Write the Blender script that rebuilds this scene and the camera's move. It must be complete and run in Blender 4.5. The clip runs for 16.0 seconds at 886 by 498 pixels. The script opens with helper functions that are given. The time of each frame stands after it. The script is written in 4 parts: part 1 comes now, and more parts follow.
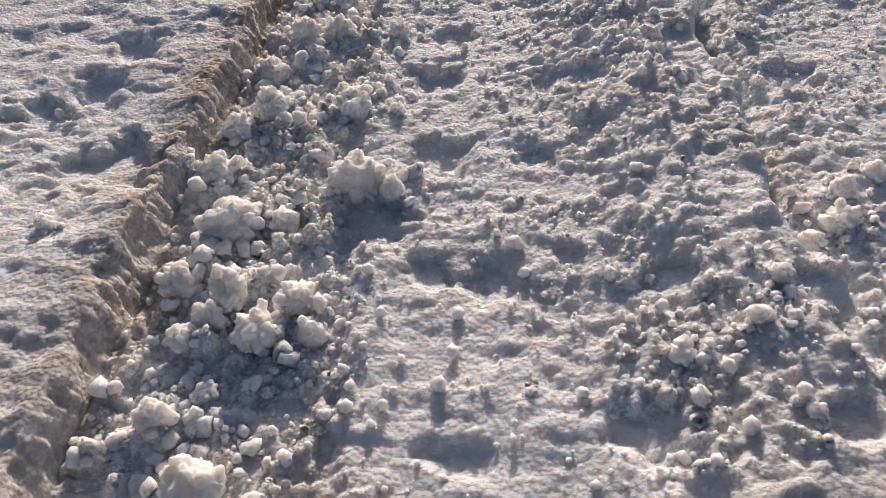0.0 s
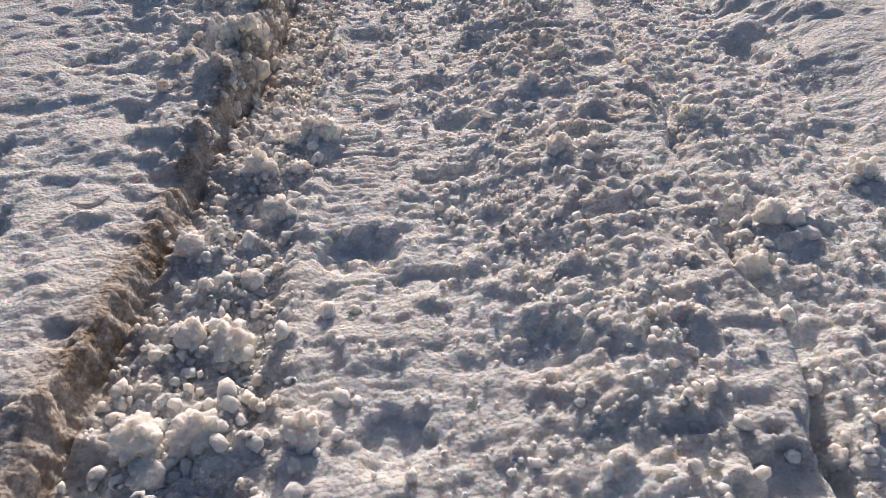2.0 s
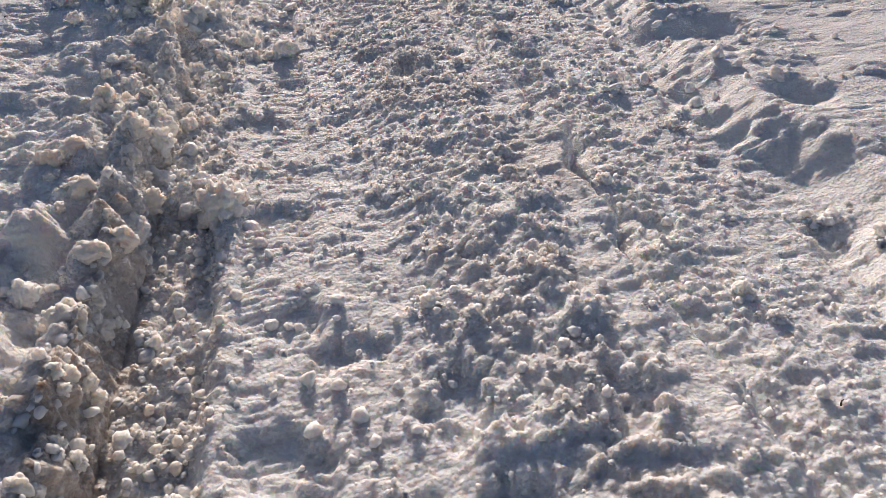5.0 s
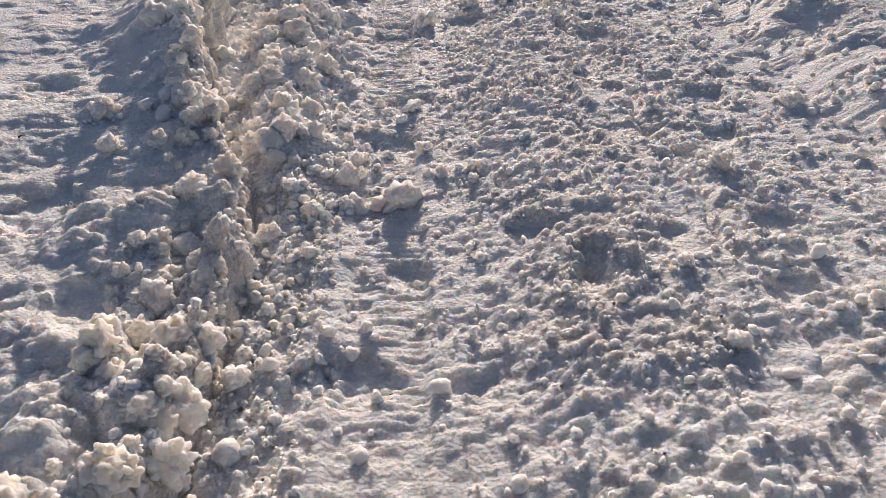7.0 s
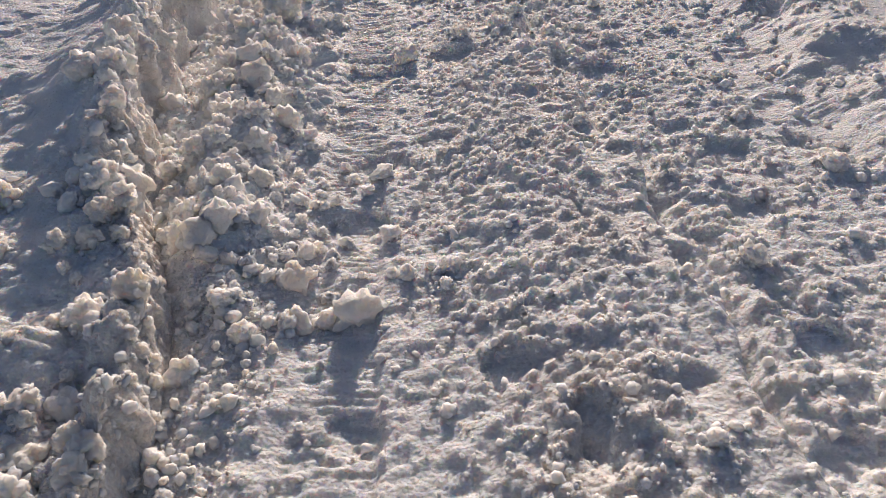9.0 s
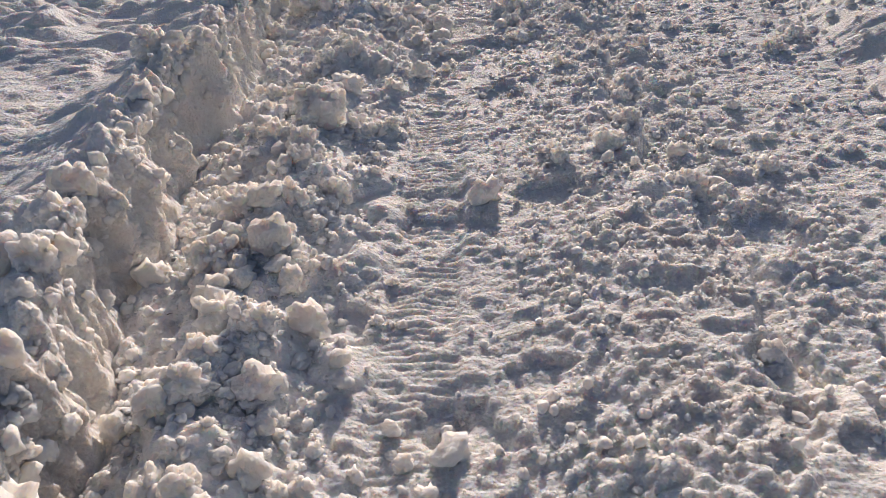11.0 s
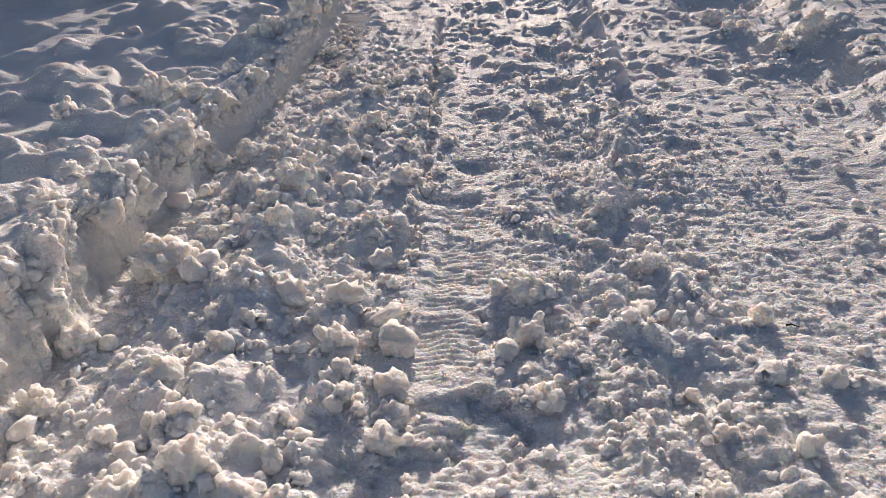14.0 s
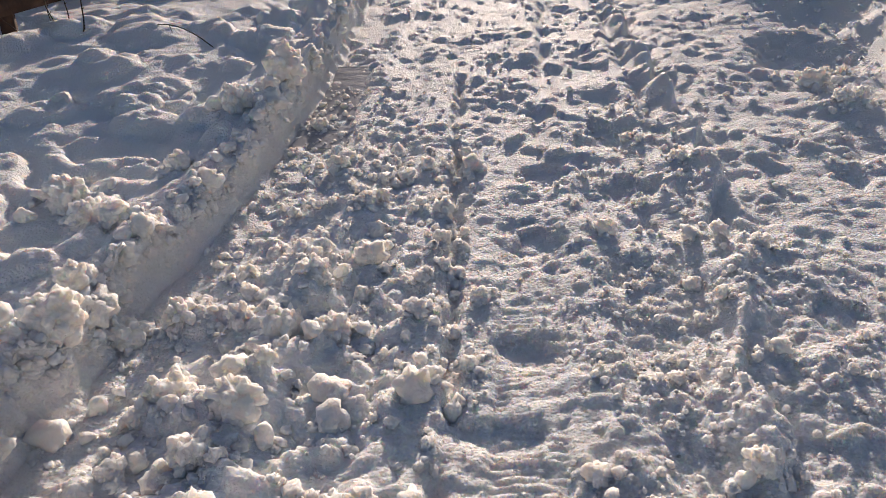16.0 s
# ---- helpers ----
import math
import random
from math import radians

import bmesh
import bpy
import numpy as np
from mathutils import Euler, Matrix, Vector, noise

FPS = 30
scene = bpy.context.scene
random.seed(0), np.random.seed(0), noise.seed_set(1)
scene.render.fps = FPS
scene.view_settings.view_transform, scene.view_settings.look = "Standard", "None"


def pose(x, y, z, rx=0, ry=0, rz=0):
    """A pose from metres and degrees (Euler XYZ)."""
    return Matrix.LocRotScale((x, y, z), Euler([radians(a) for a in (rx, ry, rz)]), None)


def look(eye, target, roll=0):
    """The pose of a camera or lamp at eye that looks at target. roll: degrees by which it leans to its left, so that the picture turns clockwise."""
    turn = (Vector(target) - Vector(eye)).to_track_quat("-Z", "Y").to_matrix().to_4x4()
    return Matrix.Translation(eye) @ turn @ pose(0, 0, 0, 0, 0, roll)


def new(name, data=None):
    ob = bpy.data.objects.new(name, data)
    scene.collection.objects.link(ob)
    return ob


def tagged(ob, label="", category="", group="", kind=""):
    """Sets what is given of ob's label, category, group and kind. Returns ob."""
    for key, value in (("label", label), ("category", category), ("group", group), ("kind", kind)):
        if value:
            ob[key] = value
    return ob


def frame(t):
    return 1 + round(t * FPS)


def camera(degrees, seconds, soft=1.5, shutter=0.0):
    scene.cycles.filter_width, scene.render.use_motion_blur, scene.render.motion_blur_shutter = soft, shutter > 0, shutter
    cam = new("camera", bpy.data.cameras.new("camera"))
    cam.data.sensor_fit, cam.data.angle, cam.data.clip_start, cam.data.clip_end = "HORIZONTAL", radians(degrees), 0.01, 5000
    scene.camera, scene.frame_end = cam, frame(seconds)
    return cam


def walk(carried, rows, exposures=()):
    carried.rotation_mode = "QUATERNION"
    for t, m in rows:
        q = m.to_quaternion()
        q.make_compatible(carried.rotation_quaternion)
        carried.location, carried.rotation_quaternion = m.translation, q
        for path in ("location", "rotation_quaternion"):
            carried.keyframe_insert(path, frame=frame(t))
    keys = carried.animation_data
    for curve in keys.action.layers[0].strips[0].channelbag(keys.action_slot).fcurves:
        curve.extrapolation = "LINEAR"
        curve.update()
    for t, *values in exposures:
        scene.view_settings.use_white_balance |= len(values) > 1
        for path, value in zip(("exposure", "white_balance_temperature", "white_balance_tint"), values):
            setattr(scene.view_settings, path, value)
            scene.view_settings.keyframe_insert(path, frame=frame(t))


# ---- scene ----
cam = camera(61.7, 16.0, soft=0.8)
PATH = [
    (0, (-0.01, -0.005, 1.487), (-0.005, 1.472, 0.138), -2.3),
    (0.5, (0.109, 0.429, 1.446), (0.118, 1.939, 0.135), -2.2),
    (1, (0.143, 0.881, 1.49), (0.168, 2.426, 0.22), -2.1),
    (1.5, (0.13, 1.308, 1.536), (0.15, 2.864, 0.28), -2.7),
    (2, (0.193, 1.758, 1.504), (0.235, 3.354, 0.299), -2.4),
    (2.5, (0.198, 2.197, 1.494), (0.228, 3.807, 0.307), -2.8),
    (3, (0.198, 2.604, 1.468), (0.208, 4.215, 0.283), -2.2),
    (3.5, (0.228, 2.951, 1.475), (0.265, 4.566, 0.297), -1.1),
    (4, (0.199, 3.38, 1.477), (0.347, 4.994, 0.305), -3.6),
    (4.5, (0.177, 3.848, 1.518), (0.376, 5.467, 0.361), -3.0),
    (5, (0.1, 4.328, 1.53), (0.432, 5.965, 0.431), -0.6),
    (5.2, (0.094, 4.515, 1.521), (0.433, 6.154, 0.427), -0.6),
    (7.3, (0.129, 6.414, 1.524), (0.168, 8.096, 0.443), -2.5),
    (7.5, (0.132, 6.507, 1.526), (0.177, 8.189, 0.445), -2.3),
    (8, (0.285, 6.663, 1.55), (0.312, 8.336, 0.455), -2.6),
    (8.2, (0.306, 6.715, 1.555), (0.336, 8.388, 0.46), -2.5),
    (10.3, (0.333, 7.824, 1.548), (0.346, 9.503, 0.462), -5.5),
    (10.5, (0.293, 8.026, 1.563), (0.3, 9.709, 0.482), -4.5),
    (11, (0.238, 8.518, 1.547), (0.122, 10.229, 0.517), -4.3),
    (11.5, (0.219, 9.03, 1.566), (0.084, 10.765, 0.581), -2.8),
    (12, (0.185, 9.593, 1.582), (0.118, 11.341, 0.613), -1.8),
    (12.5, (0.233, 10.157, 1.582), (0.177, 11.917, 0.635), -3.7),
    (13, (0.218, 10.672, 1.604), (0.153, 12.443, 0.678), -3.6),
    (13.5, (0.217, 11.221, 1.642), (0.15, 13.012, 0.756), -2.4),
    (14, (0.267, 11.733, 1.689), (0.198, 13.54, 0.836), -1.7),
    (14.5, (0.195, 12.232, 1.735), (0.123, 14.045, 0.895), -1.5),
    (15, (0.218, 12.643, 1.709), (0.136, 14.459, 0.875), -1.8),
    (15.5, (0.156, 13.093, 1.724), (0.078, 14.911, 0.894), -1.8),
    (16, (0.104, 13.589, 1.785), (0.021, 15.409, 0.96), -1.6),
]
EXPOSURES = [(0, -0.22, 6450, 18.5), (4, -0.18, 6450, 18.5), (5.2, -0.14, 6450, 18.5), (8.2, -0.2, 6500, 18.5), (10.3, -0.29, 6500, 18.5), (13, -0.12, 6550, 18.5), (16, 0.02, 6750, 18.5)]
walk(cam, [(t, look(eye, target, roll)) for t, eye, target, roll in PATH], EXPOSURES)

# ---- light ----
SUN_HEIGHT, SUN_ASIDE = 17.0, -3.5
world = bpy.data.worlds.new("sky")
scene.world = world
world.use_nodes = True
sky = world.node_tree.nodes.new("ShaderNodeTexSky")
sky.sky_type, sky.sun_disc = "NISHITA", False
sky.sun_elevation, sky.sun_rotation = radians(SUN_HEIGHT), -radians(SUN_ASIDE)
sky.ozone_density, sky.dust_density = 3.0, 3.0
backing = world.node_tree.nodes["Background"]
backing.inputs["Strength"].default_value = 0.078
world.node_tree.links.new(sky.outputs["Color"], backing.inputs["Color"])
sun = new("sun", bpy.data.lights.new("sun", "SUN"))
sun.data.energy, sun.data.angle, sun.data.color = 5.0, radians(0.5), (1.0, 0.875, 0.725)
sun.matrix_world = look((-60 * math.sin(radians(SUN_ASIDE)), 60 * math.cos(radians(SUN_ASIDE)), 60 * math.tan(radians(SUN_HEIGHT))), (0, 0, 0))


# ---- materials ----
def links(mat):
    return mat.node_tree.nodes, mat.node_tree.links


def snow_material(name, clean, grimy, grain=1.0, glow=0.045, streaky=1.0):
    """Granular old snow: pale grains, faint grey blotches, road grime where the mesh's dirt value says so."""
    mat = bpy.data.materials.new(name)
    mat.use_nodes = True
    n, l = links(mat)
    shader = n["Principled BSDF"]
    place = n.new("ShaderNodeNewGeometry")

    def noise_node(scale, detail, rough=0.6):
        t = n.new("ShaderNodeTexNoise")
        t.inputs["Scale"].default_value, t.inputs["Detail"].default_value, t.inputs["Roughness"].default_value = scale, detail, rough
        l.new(place.outputs["Position"], t.inputs["Vector"])
        return t

    def mix(factor, a, b):
        m = n.new("ShaderNodeMix")
        m.data_type = "RGBA"
        for socket, value in ((m.inputs["Factor"], factor), (m.inputs["A"], a), (m.inputs["B"], b)):
            if isinstance(value, bpy.types.NodeSocket):
                l.new(value, socket)
            else:
                socket.default_value = value
        return m.outputs["Result"]

    def ramp(source, low, high):
        r = n.new("ShaderNodeMapRange")
        r.inputs["From Min"].default_value, r.inputs["From Max"].default_value = low, high
        l.new(source, r.inputs["Value"])
        return r.outputs["Result"]

    def times(a, b):
        m = n.new("ShaderNodeMath")
        m.operation, m.use_clamp = "MULTIPLY", True
        l.new(a, m.inputs[0])
        if isinstance(b, bpy.types.NodeSocket):
            l.new(b, m.inputs[1])
        else:
            m.inputs[1].default_value = b
        return m.outputs[0]

    dirt = n.new("ShaderNodeAttribute")
    dirt.attribute_name = "dirt"
    wide, fine, dust = noise_node(2.3, 4), noise_node(60, 3), noise_node(24, 5, 0.7)
    colour = mix(times(ramp(wide.outputs["Fac"], 0.42, 0.7), 0.55), clean, tuple(0.93 * c for c in clean[:3]) + (1,))
    colour = mix(times(ramp(fine.outputs["Fac"], 0.5, 0.75), 0.35), colour, (0.88, 0.84, 0.78, 1))
    stain = times(dirt.outputs["Fac"], ramp(dust.outputs["Fac"], 0.2, 0.55))
    colour = mix(stain, colour, grimy)
    l.new(colour, shader.inputs["Base Color"])
    gloss = n.new("ShaderNodeMapRange")
    gloss.inputs["To Min"].default_value, gloss.inputs["To Max"].default_value = 0.58, 0.9
    l.new(noise_node(160, 2).outputs["Fac"], gloss.inputs["Value"])
    l.new(gloss.outputs["Result"], shader.inputs["Roughness"])
    shader.inputs["IOR"].default_value = 1.31
    shader.inputs["Specular IOR Level"].default_value = 0.32
    shader.inputs["Subsurface Weight"].default_value = 1.0
    shader.inputs["Subsurface Radius"].default_value = (1.0, 0.85, 0.7)
    shader.inputs["Subsurface Scale"].default_value = glow
    grit = n.new("ShaderNodeAttribute")
    grit.attribute_name = "grit"

    def bumped(height, distance, before=None, invert=False):
        b = n.new("ShaderNodeBump")
        b.invert = invert
        b.inputs["Strength"].default_value = 1.0
        reach = n.new("ShaderNodeMath")
        reach.operation = "MULTIPLY_ADD"
        l.new(grit.outputs["Fac"], reach.inputs[0])
        reach.inputs[1].default_value, reach.inputs[2].default_value = 0.85 * distance * grain, 0.25 * distance * grain
        l.new(reach.outputs[0], b.inputs["Distance"])
        l.new(height, b.inputs["Height"])
        if before:
            l.new(before, b.inputs["Normal"])
        return b.outputs["Normal"]

    def streaks(x, y, z):
        """Flaky ripples that lie across the way."""
        t = noise_node(1.0, 3, 0.6)
        m = n.new("ShaderNodeMapping")
        m.inputs["Scale"].default_value = (x, y, z)
        m.inputs["Rotation"].default_value = (0, 0, 0.06)
        l.new(place.outputs["Position"], m.inputs["Vector"])
        l.new(m.outputs["Vector"], t.inputs["Vector"])
        return t.outputs["Fac"]

    def pearls(scale, soft):
        """Rounded grains, soft or sharp where they meet."""
        c = n.new("ShaderNodeTexVoronoi")
        c.feature = "SMOOTH_F1"
        c.inputs["Scale"].default_value, c.inputs["Smoothness"].default_value = scale, soft
        l.new(place.outputs["Position"], c.inputs["Vector"])
        return c.outputs["Distance"]

    normal = bumped(noise_node(42, 4, 0.65).outputs["Fac"], 0.011)
    normal = bumped(streaks(22, 95, 60), 0.010 * streaky, normal)
    normal = bumped(pearls(74, 0.7), 0.012, normal, True)
    l.new(normal, shader.inputs["Normal"])
    # Wet ice grains: tiny facets that catch the sun.
    facet = n.new("ShaderNodeTexVoronoi")
    facet.inputs["Scale"].default_value = 190
    l.new(place.outputs["Position"], facet.inputs["Vector"])
    middle, tilt, added, unit = (n.new("ShaderNodeVectorMath") for _ in range(4))
    middle.operation, tilt.operation, added.operation, unit.operation = "SUBTRACT", "SCALE", "ADD", "NORMALIZE"
    middle.inputs[1].default_value = (0.5, 0.5, 0.5)
    tilt.inputs["Scale"].default_value = 0.9
    l.new(facet.outputs["Color"], middle.inputs[0])
    l.new(middle.outputs[0], tilt.inputs[0])
    l.new(tilt.outputs[0], added.inputs[0])
    l.new(normal, added.inputs[1])
    l.new(added.outputs[0], unit.inputs[0])
    l.new(unit.outputs[0], shader.inputs["Coat Normal"])
    shader.inputs["Coat Weight"].default_value = 0.04
    shader.inputs["Coat Roughness"].default_value = 0.22
    shader.inputs["Coat IOR"].default_value = 1.31
    return mat


SNOW = snow_material("old_snow", (0.93, 0.92, 0.905, 1), (0.27, 0.175, 0.09, 1), 1.0, 0.032)
CLOD = snow_material("clod_snow", (0.9, 0.865, 0.815, 1), (0.45, 0.37, 0.27, 1), 1.3, 0.055, 0.3)
CRUMB = snow_material("crumb_snow", (0.93, 0.90, 0.86, 1), (0.45, 0.37, 0.27, 1), 1.2, 0.04, 0.3)


SOILED = snow_material("soiled_snow", (0.87, 0.81, 0.73, 1), (0.45, 0.37, 0.27, 1), 1.3, 0.04, 0.3)


# ---- the lie of the land ----
def table(value, pairs):
    return np.interp(value, [p[0] for p in pairs], [p[1] for p in pairs])


def step(value, low, high):
    f = np.clip((value - low) / (high - low), 0, 1)
    return f * f * (3 - 2 * f)


def slope(y):
    """The path lies level at first, then climbs."""
    d = np.maximum(0, y - 12)
    return 0.02 + np.where(d < 8, 0.009 * d * d, 0.576 + 0.144 * (np.minimum(d, 30) - 8))


def cut(y):
    """Where the plough has cut the snow: the foot of the bank."""
    line = table(y, [(-30, -1.0), (1, -0.96), (2, -0.9), (2.8, -0.81), (3.3, -0.78), (4, -0.72), (4.8, -0.65), (5.5, -0.6), (6.5, -0.6), (7.5, -0.57), (8.5, -0.53), (9, -0.62), (9.7, -0.88), (10.2, -1.0), (10.8, -1.12), (11.4, -1.16), (11.9, -1.3), (12.5, -1.22), (13.1, -1.25), (14.2, -1.42), (15, -1.49), (15.7, -1.44), (16.6, -1.37), (17.7, -1.21), (18.8, -1.15), (19.7, -1.07), (21, -1.05), (60, -1.05)])
    # The bank breaks away in scallops where it stands high.
    scallop = np.sin(2 * math.pi * y / 0.83 + 1.2 * np.sin(y * 2.1)) * 0.5 + np.sin(2 * math.pi * y / 0.31 + 2.0 * np.sin(y * 1.3)) * 0.3
    return line + 0.055 * scallop * np.clip((y - 9.2) / 0.8, 0, 1) * np.clip((17.5 - y) / 1.0, 0.25, 1)


def bank_height(y):
    return table(y, [(-30, 0.075), (4, 0.08), (6, 0.13), (8, 0.15), (8.9, 0.18), (9.6, 0.28), (10.3, 0.38), (11, 0.42), (12, 0.46), (13, 0.43), (14, 0.38), (15, 0.29), (16, 0.22), (17.5, 0.21), (19, 0.27), (60, 0.3)])


def crest(y):
    """The right-hand shoulder of the wheel track, which falls away to a second rut."""
    return table(y, [(-30, 1.0), (1, 0.97), (1.7, 1.01), (2.6, 1.06), (3.3, 1.13), (5, 1.16), (5.9, 1.13), (6.5, 1.16), (7.3, 1.24), (8, 1.2), (9, 1.17), (9.6, 1.23), (10.4, 1.13), (11.2, 1.08), (11.8, 1.0), (15, 0.97), (16, 1.15), (18, 1.5), (21, 1.5), (60, 1.5)])


def far_bank(y):
    return table(y, [(-30, 2.3), (3, 2.1), (5, 2.0), (5.9, 2.02), (6.3, 2.12), (6.8, 2.25), (7.4, 2.17), (7.9, 2.17), (8.7, 2.3), (9.3, 2.3), (12, 2.6), (15, 2.7), (18, 3.2), (21, 3.6), (60, 3.6)])


def wheel_line(y):
    """The middle of the wheel track with the tyre's print."""
    return table(y, [(-30, 0), (3, -0.02), (4.5, -0.05), (6.5, -0.05), (8, -0.01), (12.4, 0.01), (13.3, 0.06), (14.5, 0.2), (16, 0.32), (18, 0.42), (20, 0.4), (60, 0.4)])


PERM = np.random.RandomState(7).permutation(4096).astype(np.int32)
SHARE = np.random.RandomState(8).rand(4096).astype(np.float32)
EAST, NORTH = np.cos(2 * math.pi * SHARE), np.sin(2 * math.pi * SHARE)


def cell_of(i, j, seed):
    return PERM[(PERM[(i + 131 * seed) & 4095] + j) & 4095]


def hashed(i, j, seed):
    """A random share from 0 to 1 for a cell."""
    return SHARE[cell_of(i, j, seed)]


def smooth_noise(x, y, size, seed):
    """Soft noise from -1 to 1 with features of that size in metres."""
    u, v = (x / size).astype(np.float32), (y / size).astype(np.float32)
    fi, fj = np.floor(u), np.floor(v)
    i, j = fi.astype(np.int32), fj.astype(np.int32)
    fu, fv = u - fi, v - fj
    su, sv = fu * fu * fu * (fu * (fu * 6 - 15) + 10), fv * fv * fv * (fv * (fv * 6 - 15) + 10)

    def corner(di, dj):
        c = cell_of(i + di, j + dj, seed)
        return EAST[c] * (fu - di) + NORTH[c] * (fv - dj)

    low = corner(0, 0)
    low += su * (corner(1, 0) - low)
    high = corner(0, 1)
    high += su * (corner(1, 1) - high)
    return 1.5 * (low + sv * (high - low))


def layered(x, y, size, seed, times=3):
    return sum(smooth_noise(x, y, size / 2**k, seed + k) / 2**k for k in range(times)) / 1.6


def lumps(x, y, cell, seed, share):
    """Rounded lumps strewn at random, about one in each cell, of differing sizes: their height in metres."""
    x, y = x.astype(np.float32), y.astype(np.float32)
    i, j = np.floor(x / cell).astype(np.int32), np.floor(y / cell).astype(np.int32)
    out = np.zeros_like(x)
    for di in (-1, 0, 1):
        for dj in (-1, 0, 1):
            a, b = i + di, j + dj
            px, py = (a + hashed(a, b, seed)) * cell, (b + hashed(a, b, seed + 1)) * cell
            size = hashed(a, b, seed + 2)
            r = cell * (0.3 + 0.45 * size * size)
            c = cell_of(a, b, seed + 3)
            there = SHARE[c] < share
            dx, dy = x - px, y - py
            along, over = dx * EAST[c - 1] + dy * NORTH[c - 1], dy * EAST[c - 1] - dx * NORTH[c - 1]
            d = (along / 1.25) ** 2 + (over / 0.85) ** 2
            out = np.maximum(out, np.where(there & (d < r * r), np.sqrt(np.maximum(r * r - d, 0)), 0))
    return out


# The sheet's columns run beside the cut: first the bank's top, then its face, then the path.
FACE, LEAN_OUT = 0.34, 0.05


def spread(first, last, near, low, high, gentle, growth):
    """Even spacing between first and last, slowly wider out to low and high, then wider fast, out to the horizon."""
    line, gap = list(np.arange(first, last, near)), near
    while line[-1] < 220:
        gap *= gentle if line[-1] < high else growth
        line.append(line[-1] + gap)
    back, gap = [line[0]], near
    while back[-1] > -160:
        gap *= gentle if back[-1] > low else growth
        back.append(back[-1] - gap)
    return np.array(back[:0:-1] + line)


columns = spread(-0.75, 2.5, 0.0098, -4.2, 4.6, 1.03, 1.25)
rows = spread(0.76, 15.5, 0.0094, 0.3, 24.0, 1.005, 1.15)
S, Y = np.meshgrid(columns, rows)
on_face = (S >= 0) & (S <= FACE)
rise = np.clip(S / FACE, 0, 1)
INNER, KERB = 2.55, 1.8
foot_x = cut(Y) + LEAN_OUT
X = np.where(S < 0, cut(Y) + S, np.where(S > INNER, KERB + S - INNER, np.where(S > FACE, foot_x + (S - FACE) / (INNER - FACE) * (KERB - foot_x), cut(Y) + LEAN_OUT * rise)))


def column_at(x, y):
    """The sheet's column offset at a place."""
    lip_x = float(cut(y))
    if x < lip_x:
        return x - lip_x
    if x < lip_x + LEAN_OUT:
        return 0.5 * FACE
    return INNER + x - KERB if x > KERB else FACE + (x - lip_x - LEAN_OUT) / (KERB - lip_x - LEAN_OUT) * (INNER - FACE)



hole, calm = np.zeros_like(X), np.zeros_like(X)


def hollow(x, y, rx, ry, deep=0.0, turn=0.0):
    """A trodden hollow: firm floor, steep rim, a little snow pushed up round it."""
    reach = 1.7 * max(rx, ry)
    a, b = np.searchsorted(rows, (y - reach, y + reach))
    part_x, part_y = X[a:b] - x, Y[a:b] - y
    c, s = math.cos(radians(turn)), math.sin(radians(turn))
    u, v = (part_x * c + part_y * s) / rx, (part_y * c - part_x * s) / ry
    ragged = 0.45 * smooth_noise(X[a:b], Y[a:b], 0.11, 76) + 0.3 * smooth_noise(X[a:b], Y[a:b], 0.05, 77) + 0.15 * smooth_noise(X[a:b], Y[a:b], 0.022, 78)
    d = np.sqrt(u * u + v * v) + (0.35 if deep else 1.0) * ragged
    # The wall away from the sun's side is worn flat, the other stays steep.
    steep = step(d, 1.25, 0.3) if deep else np.where(v > 0, step(d, 1.08, 0.8), step(d, 1.35, 0.35))
    hole[a:b] -= (deep or min(0.038, 0.010 + 0.2 * ry)) * steep
    calm[a:b] = np.maximum(calm[a:b], 0.6 * step(d, 1.0, 0.75))


# Footprints, hoof-deep holes and wheel slips, stretch by stretch.
hollow(0.87, 0.88, 0.06, 0.08)
hollow(-0.00, 0.92, 0.08, 0.06)
hollow(0.46, 0.93, 0.09, 0.09)
hollow(0.97, 1.28, 0.10, 0.10)
hollow(0.60, 1.38, 0.08, 0.09)
hollow(0.11, 1.47, 0.09, 0.08)
hollow(-0.87, 1.49, 0.08, 0.09)
hollow(-0.05, 1.52, 0.07, 0.07)
hollow(0.35, 1.55, 0.05, 0.04)
hollow(-0.25, 1.75, 0.15, 0.12)
hollow(-1.10, 2.02, 0.19, 0.18)
hollow(0.31, 2.03, 0.06, 0.07)
hollow(0.00, 2.09, 0.10, 0.12)
hollow(0.51, 2.14, 0.07, 0.09)
hollow(-1.43, 2.32, 0.12, 0.15)
hollow(0.51, 2.52, 0.13, 0.11)
hollow(-1.28, 2.55, 0.09, 0.13)
hollow(0.97, 2.55, 0.14, 0.25)
hollow(1.38, 2.56, 0.13, 0.11)
hollow(0.00, 2.61, 0.11, 0.12)
hollow(-1.21, 2.81, 0.11, 0.13)
hollow(0.08, 2.95, 0.08, 0.10)
hollow(-0.93, 3.02, 0.07, 0.08)
hollow(0.52, 3.19, 0.09, 0.09)
hollow(-0.85, 3.32, 0.06, 0.06)
hollow(-1.25, 3.49, 0.07, 0.07)
hollow(0.18, 3.57, 0.09, 0.07)
hollow(-1.33, 3.76, 0.10, 0.19)
hollow(0.83, 3.76, 0.11, 0.06)
hollow(-0.09, 3.77, 0.10, 0.12)
hollow(-0.01, 3.80, 0.10, 0.10)
hollow(0.42, 3.84, 0.06, 0.05)
hollow(-0.74, 4.18, 0.11, 0.09)
hollow(0.29, 4.19, 0.10, 0.06)
hollow(0.78, 4.26, 0.07, 0.06)
hollow(-1.53, 4.38, 0.10, 0.12)
